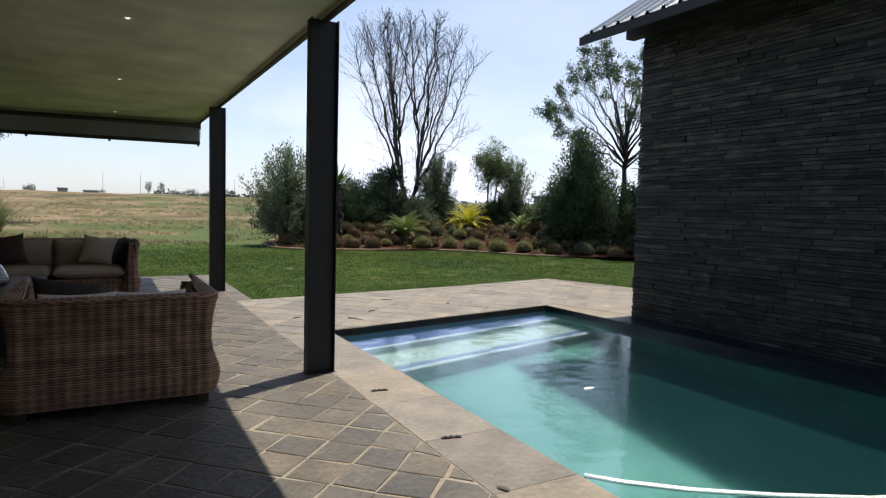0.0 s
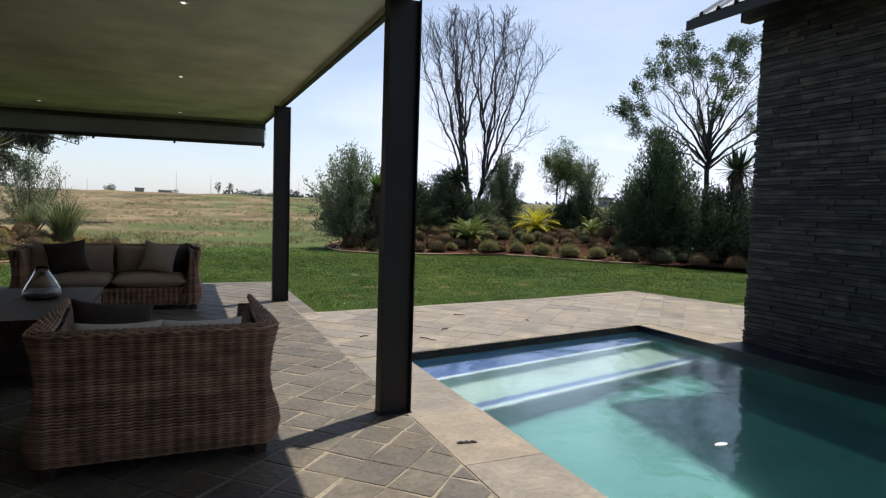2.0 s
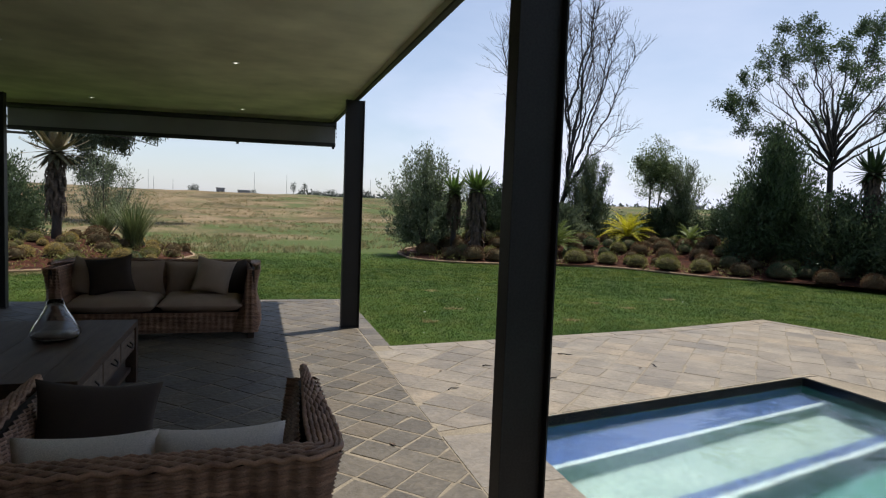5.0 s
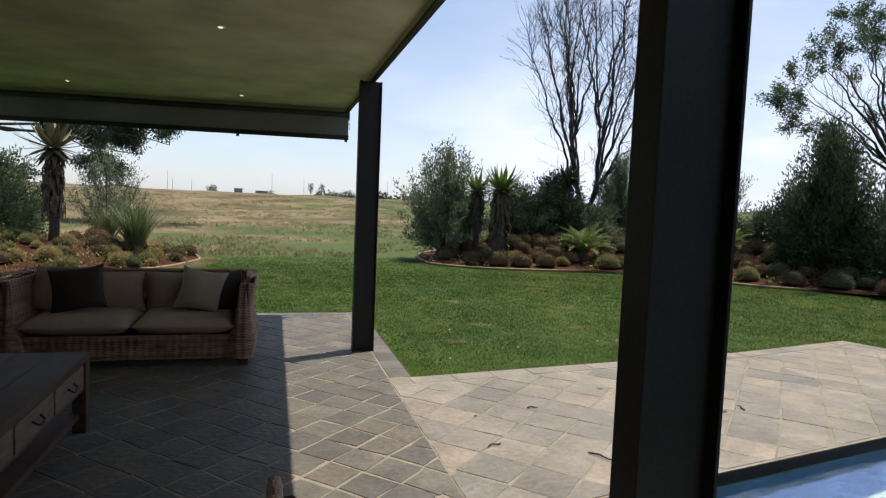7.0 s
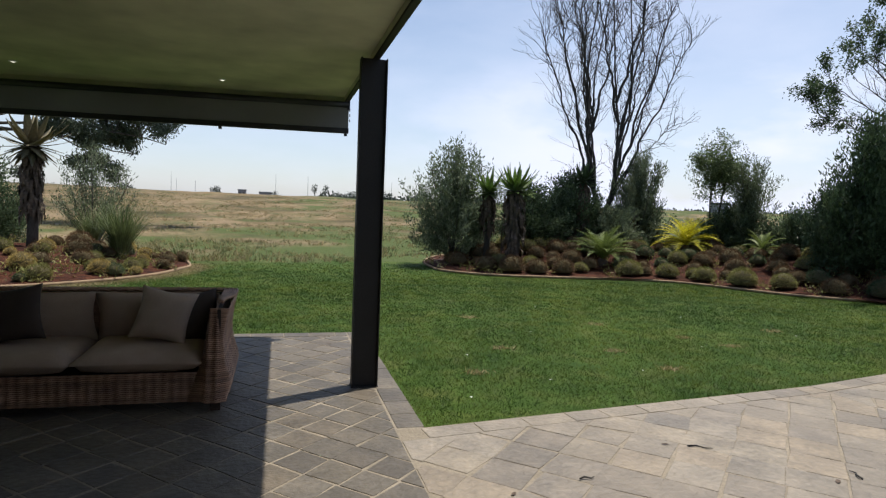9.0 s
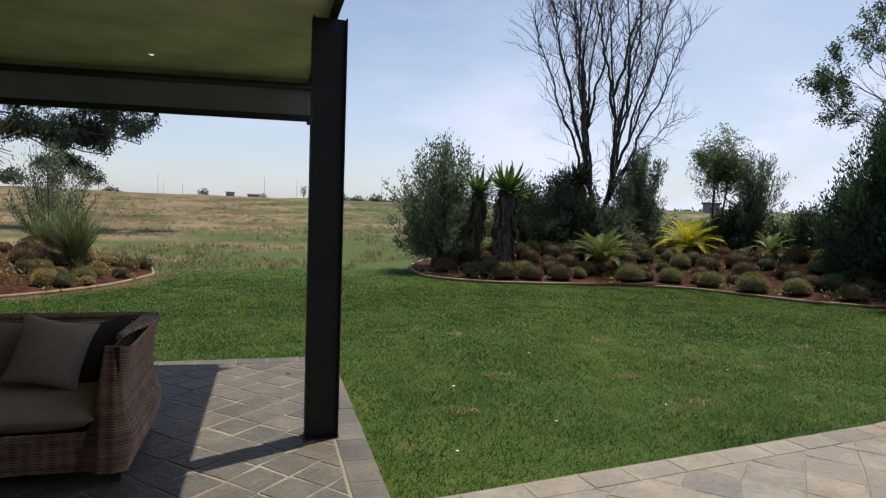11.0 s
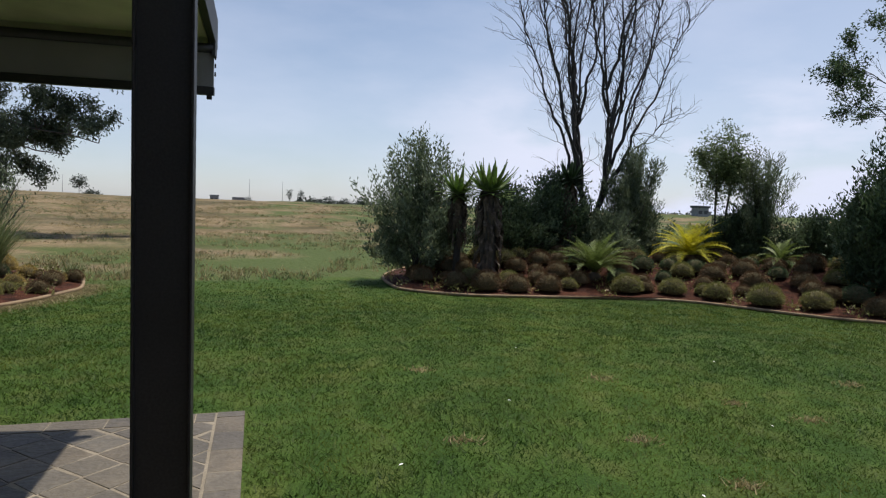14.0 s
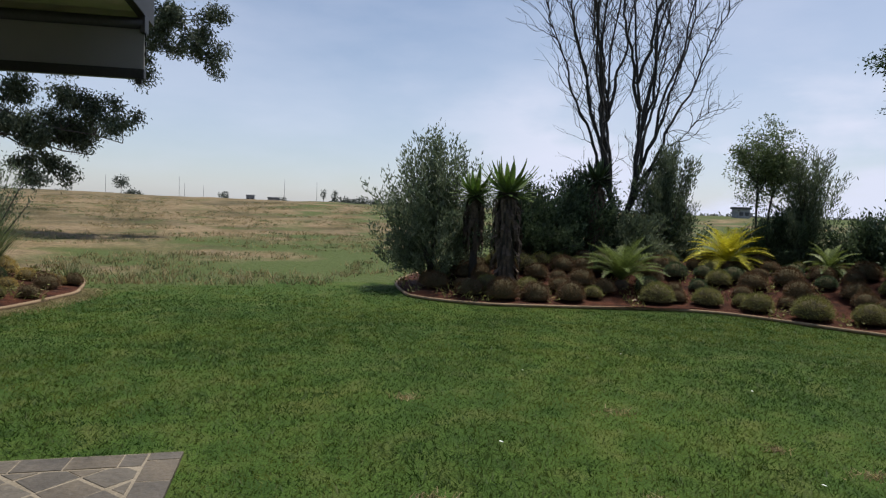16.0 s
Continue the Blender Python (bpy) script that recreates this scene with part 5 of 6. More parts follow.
reeds(-4.2, 14.7, 1.45, 750, "tall green reed clump in the small bed", LEAF_REED, 0.55)
reeds(-5.3, 16.6, 1.2, 300, "tall grey green grass clump", LEAF_REED, 0.45)
reeds(-3.2, 15.7, 0.5, 120, "short green grass clump", LEAF_REED, 0.8)


def ground_cover():
    """Small leafy bits, twigs and flowers strewn over both beds."""
    pts, kinds = [], []
    for ring, x0, x1, y0, y1, n in ((RING_A, 3, 16, 5, 19, 3000), (RING_B, -10, -2.8, 10.6, 18.5, 1500)):
        for i in range(n):
            x, y = random.uniform(x0, x1), random.uniform(y0, y1)
            if inside(ring, x, y) and noise.noise(Vector((x * 0.9, y * 0.9, 4))) > -0.05:
                pts.append((x, y, on_bed(x, y) + 0.02))
    v = leaf_quads(pts, [(0, 0, 1)] * len(pts), 9, 0.06, 0.09, 0.012, 0.4)
    tagged(part("ground_cover", quads_mesh("ground_cover", v, 4, LEAF_SAGE)), "low leafy ground cover scattered over the mulch", "ground cover", kind="stuff")
    v = leaf_quads(pts[::3], [(0, 0, 1)] * len(pts[::3]), 8, 0.08, 0.08, 0.012, 0.3)
    tagged(part("dry_cover", quads_mesh("dry_cover", v, 4, LEAF_RUST)), "dry rusty leaf litter over the mulch", "leaf litter", kind="stuff")


def bare_tree():
    """Two stems part low and send steep, winding limbs up into an oval fan of fine bare twigs."""
    random.seed(23)
    z0 = on_bed(8.7, 16.8)
    e = plant("bare_tree", (8.7, 16.8, z0), "tall leafless multi-stemmed tree with dark winding branches", "tree")
    stem, twigs = Tubes(8), Tubes(3)
    top = 8.75 - z0

    def winding(pts, r0, r1, amp, steps=20):
        ctrl = [Vector(p) for p in pts]
        ctrl = [ctrl[0]] + ctrl + [ctrl[-1]]
        wob, out = random.uniform(0, 6), []
        for i in range(steps + 1):
            s = i / steps * (len(ctrl) - 3)
            k = min(int(s), len(ctrl) - 4)
            t = s - k
            p0, p1, p2, p3 = ctrl[k:k + 4]
            q = 0.5 * ((2 * p1) + (p2 - p0) * t + (2 * p0 - 5 * p1 + 4 * p2 - p3) * t * t + (3 * p1 - p0 - 3 * p2 + p3) * t ** 3)
            f = i / steps
            a = amp * min(1, 4 * f)
            out.append(q + Vector((a * math.sin(f * 15 + wob) + random.gauss(0, amp * 0.25), a * math.cos(f * 12 + wob), 0)))
        stem.add(out, [r0 + (r1 - r0) * (i / steps) ** 0.8 for i in range(steps + 1)], 6)
        return out

    lead_l = winding([(0, 0, -0.1), (-0.12, 0, 0.9), (-0.36, 0, 2.0), (-0.60, 0.05, 3.6), (-0.62, 0.1, 5.4), (-0.5, 0, top - 0.3)], 0.115, 0.012, 0.05)
    lead_r = winding([(0.02, 0, -0.1), (0.16, 0, 0.9), (0.42, 0.05, 2.0), (0.55, 0, 3.6), (0.75, -0.1, 5.4), (0.55, 0, top - 0.1)], 0.105, 0.012, 0.05)
    lead_b = winding([(-0.3, 0, 1.5), (-0.20, 0.25, 2.6), (-0.30, 0.4, 4.0), (-0.05, 0.5, 6.0), (0.1, 0.4, top - 0.2)], 0.06, 0.010, 0.06)
    lead_f = winding([(0.36, 0, 1.5), (0.30, -0.25, 2.8), (0.10, -0.4, 4.2), (-0.15, -0.4, 6.2), (-0.2, -0.4, top - 0.4)], 0.06, 0.010, 0.06)
    tx_in = 0.92
    limbs = [lead_l, lead_r, lead_b, lead_f]
    for lead, at, tx, ty, tz in ((lead_l, 6, -2.2, 0.2, 6.0), (lead_l, 6, -1.95, -0.4, 6.5), (lead_l, 8, -1.75, 0.4, 7.2), (lead_l, 9, -1.25, -0.3, 7.6), (lead_l, 11, -0.95, 0.4, 7.9), (lead_l, 7, -1.5, -0.9, 6.0),
                                 (lead_r, 6, 3.0, 0.1, 6.4), (lead_r, 6, 2.45, 0.4, 6.9), (lead_r, 7, 2.0, -0.4, 7.4), (lead_r, 9, 1.55, 0.3, 7.8), (lead_r, 11, 1.1, -0.3, 8.0), (lead_r, 8, 1.9, 0.9, 6.4),
                                 (lead_b, 8, 0.9, 1.1, 7.3), (lead_b, 10, -0.8, 1.0, 7.5), (lead_f, 8, -1.0, -1.0, 7.0), (lead_f, 10, 0.8, -0.9, 7.6)):
        tx *= tx_in
        a = lead[at]
        out = 0.74
        m1 = (a.x + (tx - a.x) * 0.36, a.y + (ty - a.y) * 0.3, a.z + (tz - a.z) * 0.33)
        m2 = (a.x + (tx - a.x) * out, a.y + (ty - a.y) * 0.65, a.z + (tz - a.z) * 0.68)
        limbs.append(winding([a, m1, m2, (tx, ty, tz)], 0.052, 0.010, 0.09))
    low = winding([lead_r[4], (1.0, 0, 2.5), (1.7, 0.1, 3.1), (2.4, 0.1, 3.75)], 0.035, 0.006, 0.06)
    limbs.append(low)
    for line in limbs:
        n = len(line)
        for k in range(6, n):
            f = k / n
            for rep in range(2 if f > 0.7 and line is not low else 1):
                if line is low and random.random() < 0.5:
                    continue
                d = (line[min(k + 1, n - 1)] - line[k - 1]).normalized()
                o = d.orthogonal()
                o.rotate(Matrix.Rotation(random.uniform(0, 6.28), 3, d))
                reach = max(0.25, min(0.8, (top + 0.1 - line[k].z) * 0.45))
                grow(twigs, [], line[k], (d * 0.85 + o * 0.55 + Vector((0, 0, 0.35))).normalized(), random.uniform(0.5, 0.9) * reach, 0.0135, 3, 5, 0.42, 0.07, 6, 0.2, (2, 3))
    part("trunk", stem.data("trunk", BARK_DARK), e)
    tagged(part("twig", twigs.data("twig", BARK_DARK), e), kind="stuff")


def round_tree():
    random.seed(5)
    x0, y0 = 11.45, 15.15
    z0 = on_bed(x0, y0)
    e = plant("small_tree", (x0, y0, z0), "small round-crowned tree with fine light green leaves", "tree")
    t, tips = Tubes(6), []
    mid = 3.12 - z0
    for foot, knee in ((-0.05, -0.16), (0.08, 0.30)):
        a, b = Vector((foot, 0, -0.1)), Vector((knee, 0.03, mid - 0.55))
        t.add([a.lerp(b, q) + Vector((0.03 * math.sin(q * 8), 0, 0)) for q in (0, 0.25, 0.5, 0.75, 1)], [0.034, 0.031, 0.028, 0.025, 0.022])
        for k in range(7):
            u = Vector((random.gauss(0, 0.6), random.gauss(0, 0.6), 1)).normalized()
            grow(t, tips, b.lerp(a, 0.12 * (k % 3)), u, 0.42, 0.013, 1, 3, 0.5, 0.08, 6, 0.15, (2, 3))
    part("trunk", t.data("trunk", BARK_DARK), e)
    for i in range(460):
        u = Vector((random.gauss(0, 1), random.gauss(0, 1), random.gauss(0, 1))).normalized() * random.random() ** 0.4
        k = 1 + 0.35 * noise.noise(u * 2.4)
        tips.append((Vector((0.08 + u.x * 0.86 * k, u.y * 0.8 * k, mid - 0.14 + u.z * 1.08 * k)), u))
    tips = [(p, d) for p, d in tips if Vector(((p.x - 0.08) / 0.98, p.y / 0.95, (p.z - mid + 0.12) / 1.15)).length < 1.05]
    v = leaf_quads([p for p, d in tips], [d for p, d in tips], 13, 0.06, 0.075, 0.014, 0.35)
    part("crown", quads_mesh("crown", v, 4, LEAF_LIGHT), e)


def umbrella_tree():
    """A slim stem, limbs fanned like ribs, and leaf clumps along the rim of a broad dome."""
    random.seed(31)
    x0, y0 = 14.25, 11.05
    z0 = on_bed(x0, y0)
    e = plant("tall_tree", (x0, y0, z0), "tall spreading tree with leaves only on its outer crown", "tree")
    t = Tubes(7)
    fork = 3.1 - z0
    t.add([Vector((0.05, 0, -0.1)), Vector((-0.04, 0, fork * 0.35)), Vector((0.04, 0, fork * 0.7)), Vector((0, 0, fork))], [0.105, 0.09, 0.08, 0.075])
    tips = []
    ribs = 24
    for i in range(ribs):
        az = i * 2.39996
        f = (i + 0.5) / ribs
        el = math.asin(1 - 0.78 * f)
        R = 1 + 0.10 * noise.noise(Vector((math.cos(az) * 1.4, math.sin(az) * 1.4, el * 2)))
        end = Vector((math.cos(az) * math.cos(el) * 2.55 * R, math.sin(az) * math.cos(el) * 2.55 * R, fork + 0.25 + math.sin(el) * 3.25 * R))
        a = Vector((0, 0, fork + 0.9 * (1 - f) * random.uniform(0.3, 1.0) - 0.25 * f))
        m = Vector((end.x * 0.42, end.y * 0.42, a.z + (end.z - a.z) * (0.52 + 0.10 * f)))
        line = []
        for q in np.linspace(0, 1, 12):
            p = a.lerp(m, q).lerp(m.lerp(end, q), q)
            line.append(p + Vector((random.gauss(0, 0.035), random.gauss(0, 0.035), random.gauss(0, 0.03))) * min(1, q * 3))
        r = 0.040 if i % 3 else 0.052
        t.add(line, [r * (1 - 0.85 * q) for q in np.linspace(0, 1, 12)], 5)
        for k in range(5, 12):
            d = (line[min(k + 1, 11)] - line[k - 1]).normalized()
            o = d.orthogonal()
            o.rotate(Matrix.Rotation(random.uniform(0, 6.28), 3, d))
            grow(t, tips, line[k], (d + o * 0.6 + Vector((0, 0, 0.15))).normalized(), 0.42, 0.009, 2, 4, 0.42, 0.04, 6, 0.14, (2, 3))
    part("trunk", t.data("trunk", BARK_DARK), e)
    keep = []
    for p, d in tips:
        u = Vector((p.x / 3.1, p.y / 3.1, (p.z - fork - 0.25) / 4.0))
        if u.length > 0.82 + 0.10 * noise.noise(p * 0.9) and u.z > 0.18 and noise.noise(p * 1.5 + Vector((4, 0, 0))) > -0.28:
            keep.append((p, d))
    v = leaf_quads([p for p, d in keep], [d for p, d in keep], 11, 0.07, 0.075, 0.016, 0.3)
    part("crown", quads_mesh("crown", v, 4, LEAF_MID), e)


def gum_tree():
    random.seed(8)
    x0, y0 = -15.0, 31.0
    z0 = ground_z(x0, y0)
    e = plant("gum_tree", (x0, y0, z0), "large gum tree with hanging clumps of grey green leaves", "tree")
    t, tips = Tubes(8), []
    trunk = [Vector((0, 0, -0.2)), Vector((0.2, 0, 2.0)), Vector((0.6, 0, 4.0)), Vector((1.0, -0.2, 6.5)), Vector((1.2, -0.2, 9.5))]
    t.add(trunk, [0.45, 0.38, 0.32, 0.25, 0.16])
    for target, start in (((8.0, -1.0, 2.9), 2), ((6.2, -0.6, 3.2), 2), ((9.3, -1.2, 3.6), 2), ((5.0, -0.8, 4.6), 2), ((8.8, -1.0, 7.6), 3), ((11.4, -1.2, 7.3), 3), ((10.2, -0.8, 9.2), 3), ((12.6, -1.0, 8.9), 3), ((6.0, 0.0, 10.0), 4), ((9.0, 0, 11.5), 4), ((2.0, 2.0, 12.0), 4), ((-4, 0, 9), 4), ((-4.5, 1, 6), 3), ((3.0, -2, 6.0), 3)):
        a, b = trunk[start], Vector(target)
        mid = a.lerp(b, 0.55) + Vector((0, 0, 0.7))
        line = [a.lerp(mid, q).lerp(mid.lerp(b, q), q) + Vector((random.gauss(0, 0.06), random.gauss(0, 0.06), random.gauss(0, 0.06))) * (q > 0) for q in np.linspace(0, 1, 8)]
        t.add(line, [0.075 * (1 - 0.11 * k) for k in range(8)])
        for k in range(6):
            grow(t, tips, line[random.randint(5, 7)], Vector((random.uniform(-0.7, 1), random.gauss(0, 0.6), random.uniform(-0.2, 0.7))).normalized(), 0.85, 0.025, 2, 4, 0.6, -0.02, 6, 0.2, (2, 3))
    part("trunk", t.data("trunk", BARK), e)
    v = leaf_quads([p for p, d in tips], [(0, 0, -1)] * len(tips), 24, 0.15, 0.17, 0.026, 0.45)
    part("crown", quads_mesh("crown", v, 4, LEAF_GUM), e)


ground_cover()
bare_tree()
round_tree()
umbrella_tree()
gum_tree()


# ---------- far things on the rise ----------
def far_tree(x, y, base, h, w, label, trunk=0.3):
    e = plant("far_tree", (x, y, base), label, "tree")
    t = Tubes(5)
    t.add([Vector((0, 0, -1.5)), Vector((0, 0, h * 0.6))], [0.14, 0.06])
    pts = []
    for i in range(70):
        u = Vector((random.gauss(0, 1), random.gauss(0, 1), random.gauss(0, 1))).normalized() * random.random() ** 0.4
        pts.append((u.x * w / 2, u.y * w / 2, h * (trunk + 1) / 2 + u.z * h * (1 - trunk) / 2))
    for p in pts[::8]:
        t.add([Vector((0, 0, h * trunk)), Vector(p)], [0.05, 0.02], 3)
    part("trunk", t.data("trunk", BARK_DARK), e)
    v = leaf_quads(pts, [(0, 0, 1)] * len(pts), 9, w * 0.07, w * 0.12, w * 0.03, 0.1)
    part("crown", quads_mesh("crown", v, 4, FAR_TREE), e)


random.seed(3)
for x, h, w, tr in ((-70.3, 6.2, 8.5, 0.5), (-48, 6.6, 4.5, 0.45), (-45, 2.6, 5.0, 0.0), (-19.4, 3.4, 3.4, 0.0), (10.2, 5.6, 2.0, 0.4), (13.6, 5.2, 2.2, 0.4), (17.5, 3.2, 3.5, 0.0), (22, 3.2, 5.0, 0.0), (27, 3.0, 4.5, 0.0), (33, 3.5, 6.0, 0.0), (-64, 2.0, 3.0, 0.0), (45, 4, 8, 0.0), (60, 4.5, 9, 0.0), (-2, 2.6, 2.5, 0.0)):
    far_tree(x, 200.0, 2.0, h, w, "distant dark tree on the dry rise" if tr else "distant dark bush on the dry rise", tr)


def far_pole(x, h):
    e = plant("far_pole", (x, 205, 1.5), "thin distant utility pole on the skyline", "pole")
    t = Tubes(5)
    t.add([Vector((0, 0, 0)), Vector((0, 0, h))], [0.07, 0.05])
    part("mast", t.data("mast", FAR_WALL), e)


for x, h in ((-53.5, 7.5), (-33, 8), (-31.5, 6), (-1.8, 8.6), (8.3, 8.4), (-26, 5.5), (36, 8)):
    far_pole(x, h)


def far_building(x, y, w, h, roof_mat, label, base=1.8):
    e = plant("far_building", (x, y, base), label, "building")
    dp = min(3.0, w * 0.35)
    box("wall", (-w / 2, -dp, 0), (w / 2, dp, h), FAR_WALL, e)
    box("roof", (-w / 2 - 0.15, -dp - 0.15, h), (w / 2 + 0.15, dp + 0.15, h + 0.3), roof_mat, e)
    k = max(2, int(w / 1.6))
    for i in range(k):
        a = -w / 2 + w * (i + 0.5) / k
        box("window", (a - 0.3, -dp - 0.05, h * 0.45), (a + 0.3, -dp, h * 0.75), FAR_DARK, e)


far_building(-11.8, 200, 2.4, 2.6, FAR_WALL, "small distant grey building on the skyline")
far_building(-5.0, 204, 3.6, 2.2, FAR_WALL, "low distant grey building on the skyline")
far_building(61.5, 76, 1.9, 1.6, FAR_DARK, "distant dark-roofed house beyond the field", 2.0)
far_building(132, 160, 4.5, 2.8, FAR_WALL, "long low distant pale building beyond the field")


def tree_line():
    """One long belt of woodland far away, with an uneven top."""
    pts = []
    for i in range(3600):
        x = random.uniform(35, 900)
        top = 4.2 + 2.2 * (0.5 + noise.noise(Vector((x * 0.02, 0, 0)))) + 1.6 * noise.noise(Vector((x * 0.11, 5, 0)))
        pts.append((x, 560 - 0.25 * max(0, x) + random.uniform(-10, 10), random.uniform(1.5, 2.5 + top)))
    v = leaf_quads(pts, [(0, 0, 1)] * len(pts), 3, 1.2, 2.6, 1.1, 0.1)
    tagged(part("far_woods", quads_mesh("far_woods", v, 4, FAR_TREE)), "belt of hazy blue green woodland on the horizon", "woodland", kind="stuff")


tree_line()


# ---------- grass ----------
def blades_mesh(name, x, y, z, h, w, mat, lean_=0.5):
    k = len(x)
    P = np.stack([x, y, z], axis=1)
    a = rng.uniform(0, 2 * np.pi, k)
    s = np.stack([np.cos(a), np.sin(a), np.zeros(k)], axis=1) * w[:, None]
    d = np.stack([rng.normal(0, lean_, k), rng.normal(0, lean_, k), np.ones(k)], axis=1) * h[:, None]
    v = np.stack([P - s, P + s, P + d], axis=1).reshape(-1, 3)
    return quads_mesh(name, v, 3, mat)


def lawn_grass():
    k = 520000
    y = 3.2 + 13.0 * rng.random(k) ** 1.55
    x = rng.uniform(-6.5, 13.3, k)
    edge = np.interp(x, [0.15, 1.52, 4.05, 6.1, 6.62], [3.97, 4.15, 4.48, 4.93, 3.45])
    ok = np.where(x < 0.17, y > 7.23, y > edge)
    dry = np.zeros(k, bool)
    for px, py, r in ((3.52, 7.66, 0.14), (1.63, 6.37, 0.12), (1.83, 8.27, 0.13), (2.9, 6.1, 0.12), (2.2, 5.6, 0.10), (4.6, 6.2, 0.14), (4.3, 6.7, 0.1), (1.0, 5.4, 0.12), (3.1, 5.3, 0.1), (6.0, 7.0, 0.15)):
        dry |= np.hypot((x - px) * 0.7, y - py) < r * rng.uniform(0.2, 0.9, k)
    ok &= ~dry
    ok &= rng.random(k) > np.clip((y - 11.5) / 5.0, 0, 1) * 0.95
    ra, rb_ = np.array(RING_A), np.array(RING_B)
    for ring in (ra, rb_):
        hit = np.zeros(k, bool)
        j = len(ring) - 1
        for i in range(len(ring)):
            (xi, yi), (xj, yj) = ring[i], ring[j]
            if yi != yj:
                hit ^= ((yi > y) != (yj > y)) & (x < (xj - xi) * (y - yi) / (yj - yi) + xi)
            j = i
        ok &= ~hit
    x, y = x[ok], y[ok]
    near = np.clip((y - 4) / 10, 0, 1)
    patch = 0.5 + 0.5 * np.sin(x * 1.9 + 1.3 * np.sin(y * 1.1)) * np.sin(y * 2.3 + 1.7 * np.sin(x * 0.9))
    h = rng.uniform(0.014, 0.036, len(x)) * (0.7 + 0.6 * patch)
    w = rng.uniform(0.0022, 0.0042, len(x)) * (1 + 1.8 * near)
    tagged(part("grass", blades_mesh("grass", x, y, np.full(len(x), -0.036), h, w, BLADE, 0.95)), "short mown green lawn grass blades", "grass", kind="stuff")
    px, py = [], []
    for cx, cy, r in ((3.52, 7.66, 0.16), (1.63, 6.37, 0.13), (1.83, 8.27, 0.14), (2.9, 6.1, 0.13), (4.6, 6.2, 0.15), (4.3, 6.7, 0.1), (1.0, 5.4, 0.12), (3.1, 5.3, 0.11), (6.0, 7.0, 0.15)):
        px.append(cx + rng.normal(0, r * 0.5, 110))
        py.append(cy + rng.normal(0, r * 0.35, 110))
    for a, b in zip(RING_B, RING_B[1:] + RING_B[:1]):
        if a[1] < 15.5 and a[0] > -8:
            out = np.array([b[1] - a[1], a[0] - b[0]])
            out = out / (np.linalg.norm(out) + 1e-9)
            if inside(RING_B, a[0] + out[0] * 0.1, a[1] + out[1] * 0.1):
                out = -out
            f, g = rng.random(420), np.abs(rng.normal(0, 0.22, 420))
            px.append(a[0] + (b[0] - a[0]) * f + out[0] * g)
            py.append(a[1] + (b[1] - a[1]) * f + out[1] * g)
    px, py = np.concatenate(px), np.concatenate(py)
    tagged(part("dry_lawn_patch", blades_mesh("dry_lawn_patch", px, py, np.full(len(px), -0.036), rng.uniform(0.02, 0.04, len(px)), rng.uniform(0.004, 0.007, len(px)), STRAW, 0.9)), "small worn dry patches in the lawn", "grass", kind="stuff")
    # tussocks on the field: tight clusters of blades, thinning with distance
    kc = 9000
    cx, cy = rng.uniform(-22, 14, kc), 16.2 + 60 * rng.random(kc) ** 1.8
    msk = np.array([noise.noise(Vector((a * 0.22, b * 0.22, 2))) > -0.08 and not inside(RING_A, a, b) and not inside(RING_B, a, b) for a, b in zip(cx, cy)])
    cx, cy = cx[msk], cy[msk]
    cz = np.array([ground_z(a, b) for a, b in zip(cx, cy)])
    each = 11
    x, y, z = np.repeat(cx, each), np.repeat(cy, each), np.repeat(cz, each)
    x, y = x + rng.normal(0, 0.09, len(x)), y + rng.normal(0, 0.09, len(y))
    h = rng.uniform(0.05, 0.17, len(x)) * np.repeat(rng.uniform(0.5, 1.4, len(cx)), each)
    w = rng.uniform(0.006, 0.014, len(x))
    green = np.repeat(rng.random(len(cx)) < 0.4, each)
    tagged(part("green_tussock", blades_mesh("green_tussock", x[green], y[green], z[green], h[green], w[green], LEAF_REED, 0.5)), "low olive green tussocks scattered over the field", "grass", kind="stuff")
    x, y, z, h, w = x[~green], y[~green], z[~green], h[~green], w[~green]
    tagged(part("dry_grass", blades_mesh("dry_grass", x, y, z, h, w, STRAW, 0.5)), "thin dry straw-coloured field grass", "grass", kind="stuff")


lawn_grass()

# ---------- small things lying about ----------
random.seed(77)


def dry_leaf(x, y, z, size, mat, label, group):
    V, F = [], []
    n = 6
    for k in range(n + 1):
        u = k / n
        w = 0.22 * math.sin(math.pi * min(1, u * 0.94 + 0.05)) ** 0.8
        V += [(u - 0.5, -w, 0.05 * u + 0.12 * w), (u - 0.5, 0, 0.08 * math.sin(u * 3)), (u - 0.5, w, 0.05 * u + 0.12 * w)]
    for k in range(n):
        for j in range(2):
            F.append((k * 3 + j, k * 3 + j + 1, (k + 1) * 3 + j + 1, (k + 1) * 3 + j))
    ob = part("fallen_leaf", mesh_of("fallen_leaf", [(a * size, b * size, c * size) for a, b, c in V], F, mat, True))
    ob.matrix_world = pose(x, y, z, 0, 0, random.uniform(0, 360))
    tagged(ob, label, "leaf", group)


for x, y in ((0.02, -2.35), (-0.4, 1.3), (1.7, 3.4), (2.4, 2.7), (0.4, 2.9), (-0.3, 6.6)):
    dry_leaf(x, y, 0.004, random.uniform(0.05, 0.08), THATCH, "small curled dry brown leaf on the paving", "fallen leaves on paving")
for x, y in ((1.6, 5.0), (0.7, 4.6), (2.3, 7.1), (4.1, 6.1), (3.2, 9.0), (5.2, 8.0), (1.1, 6.0), (4.7, 9.6), (2.7, 5.2), (6.0, 6.6)):
    dry_leaf(x, y, -0.006, random.uniform(0.03, 0.045), HOSE, "tiny pale petal lying on the lawn", "fallen petals on lawn")
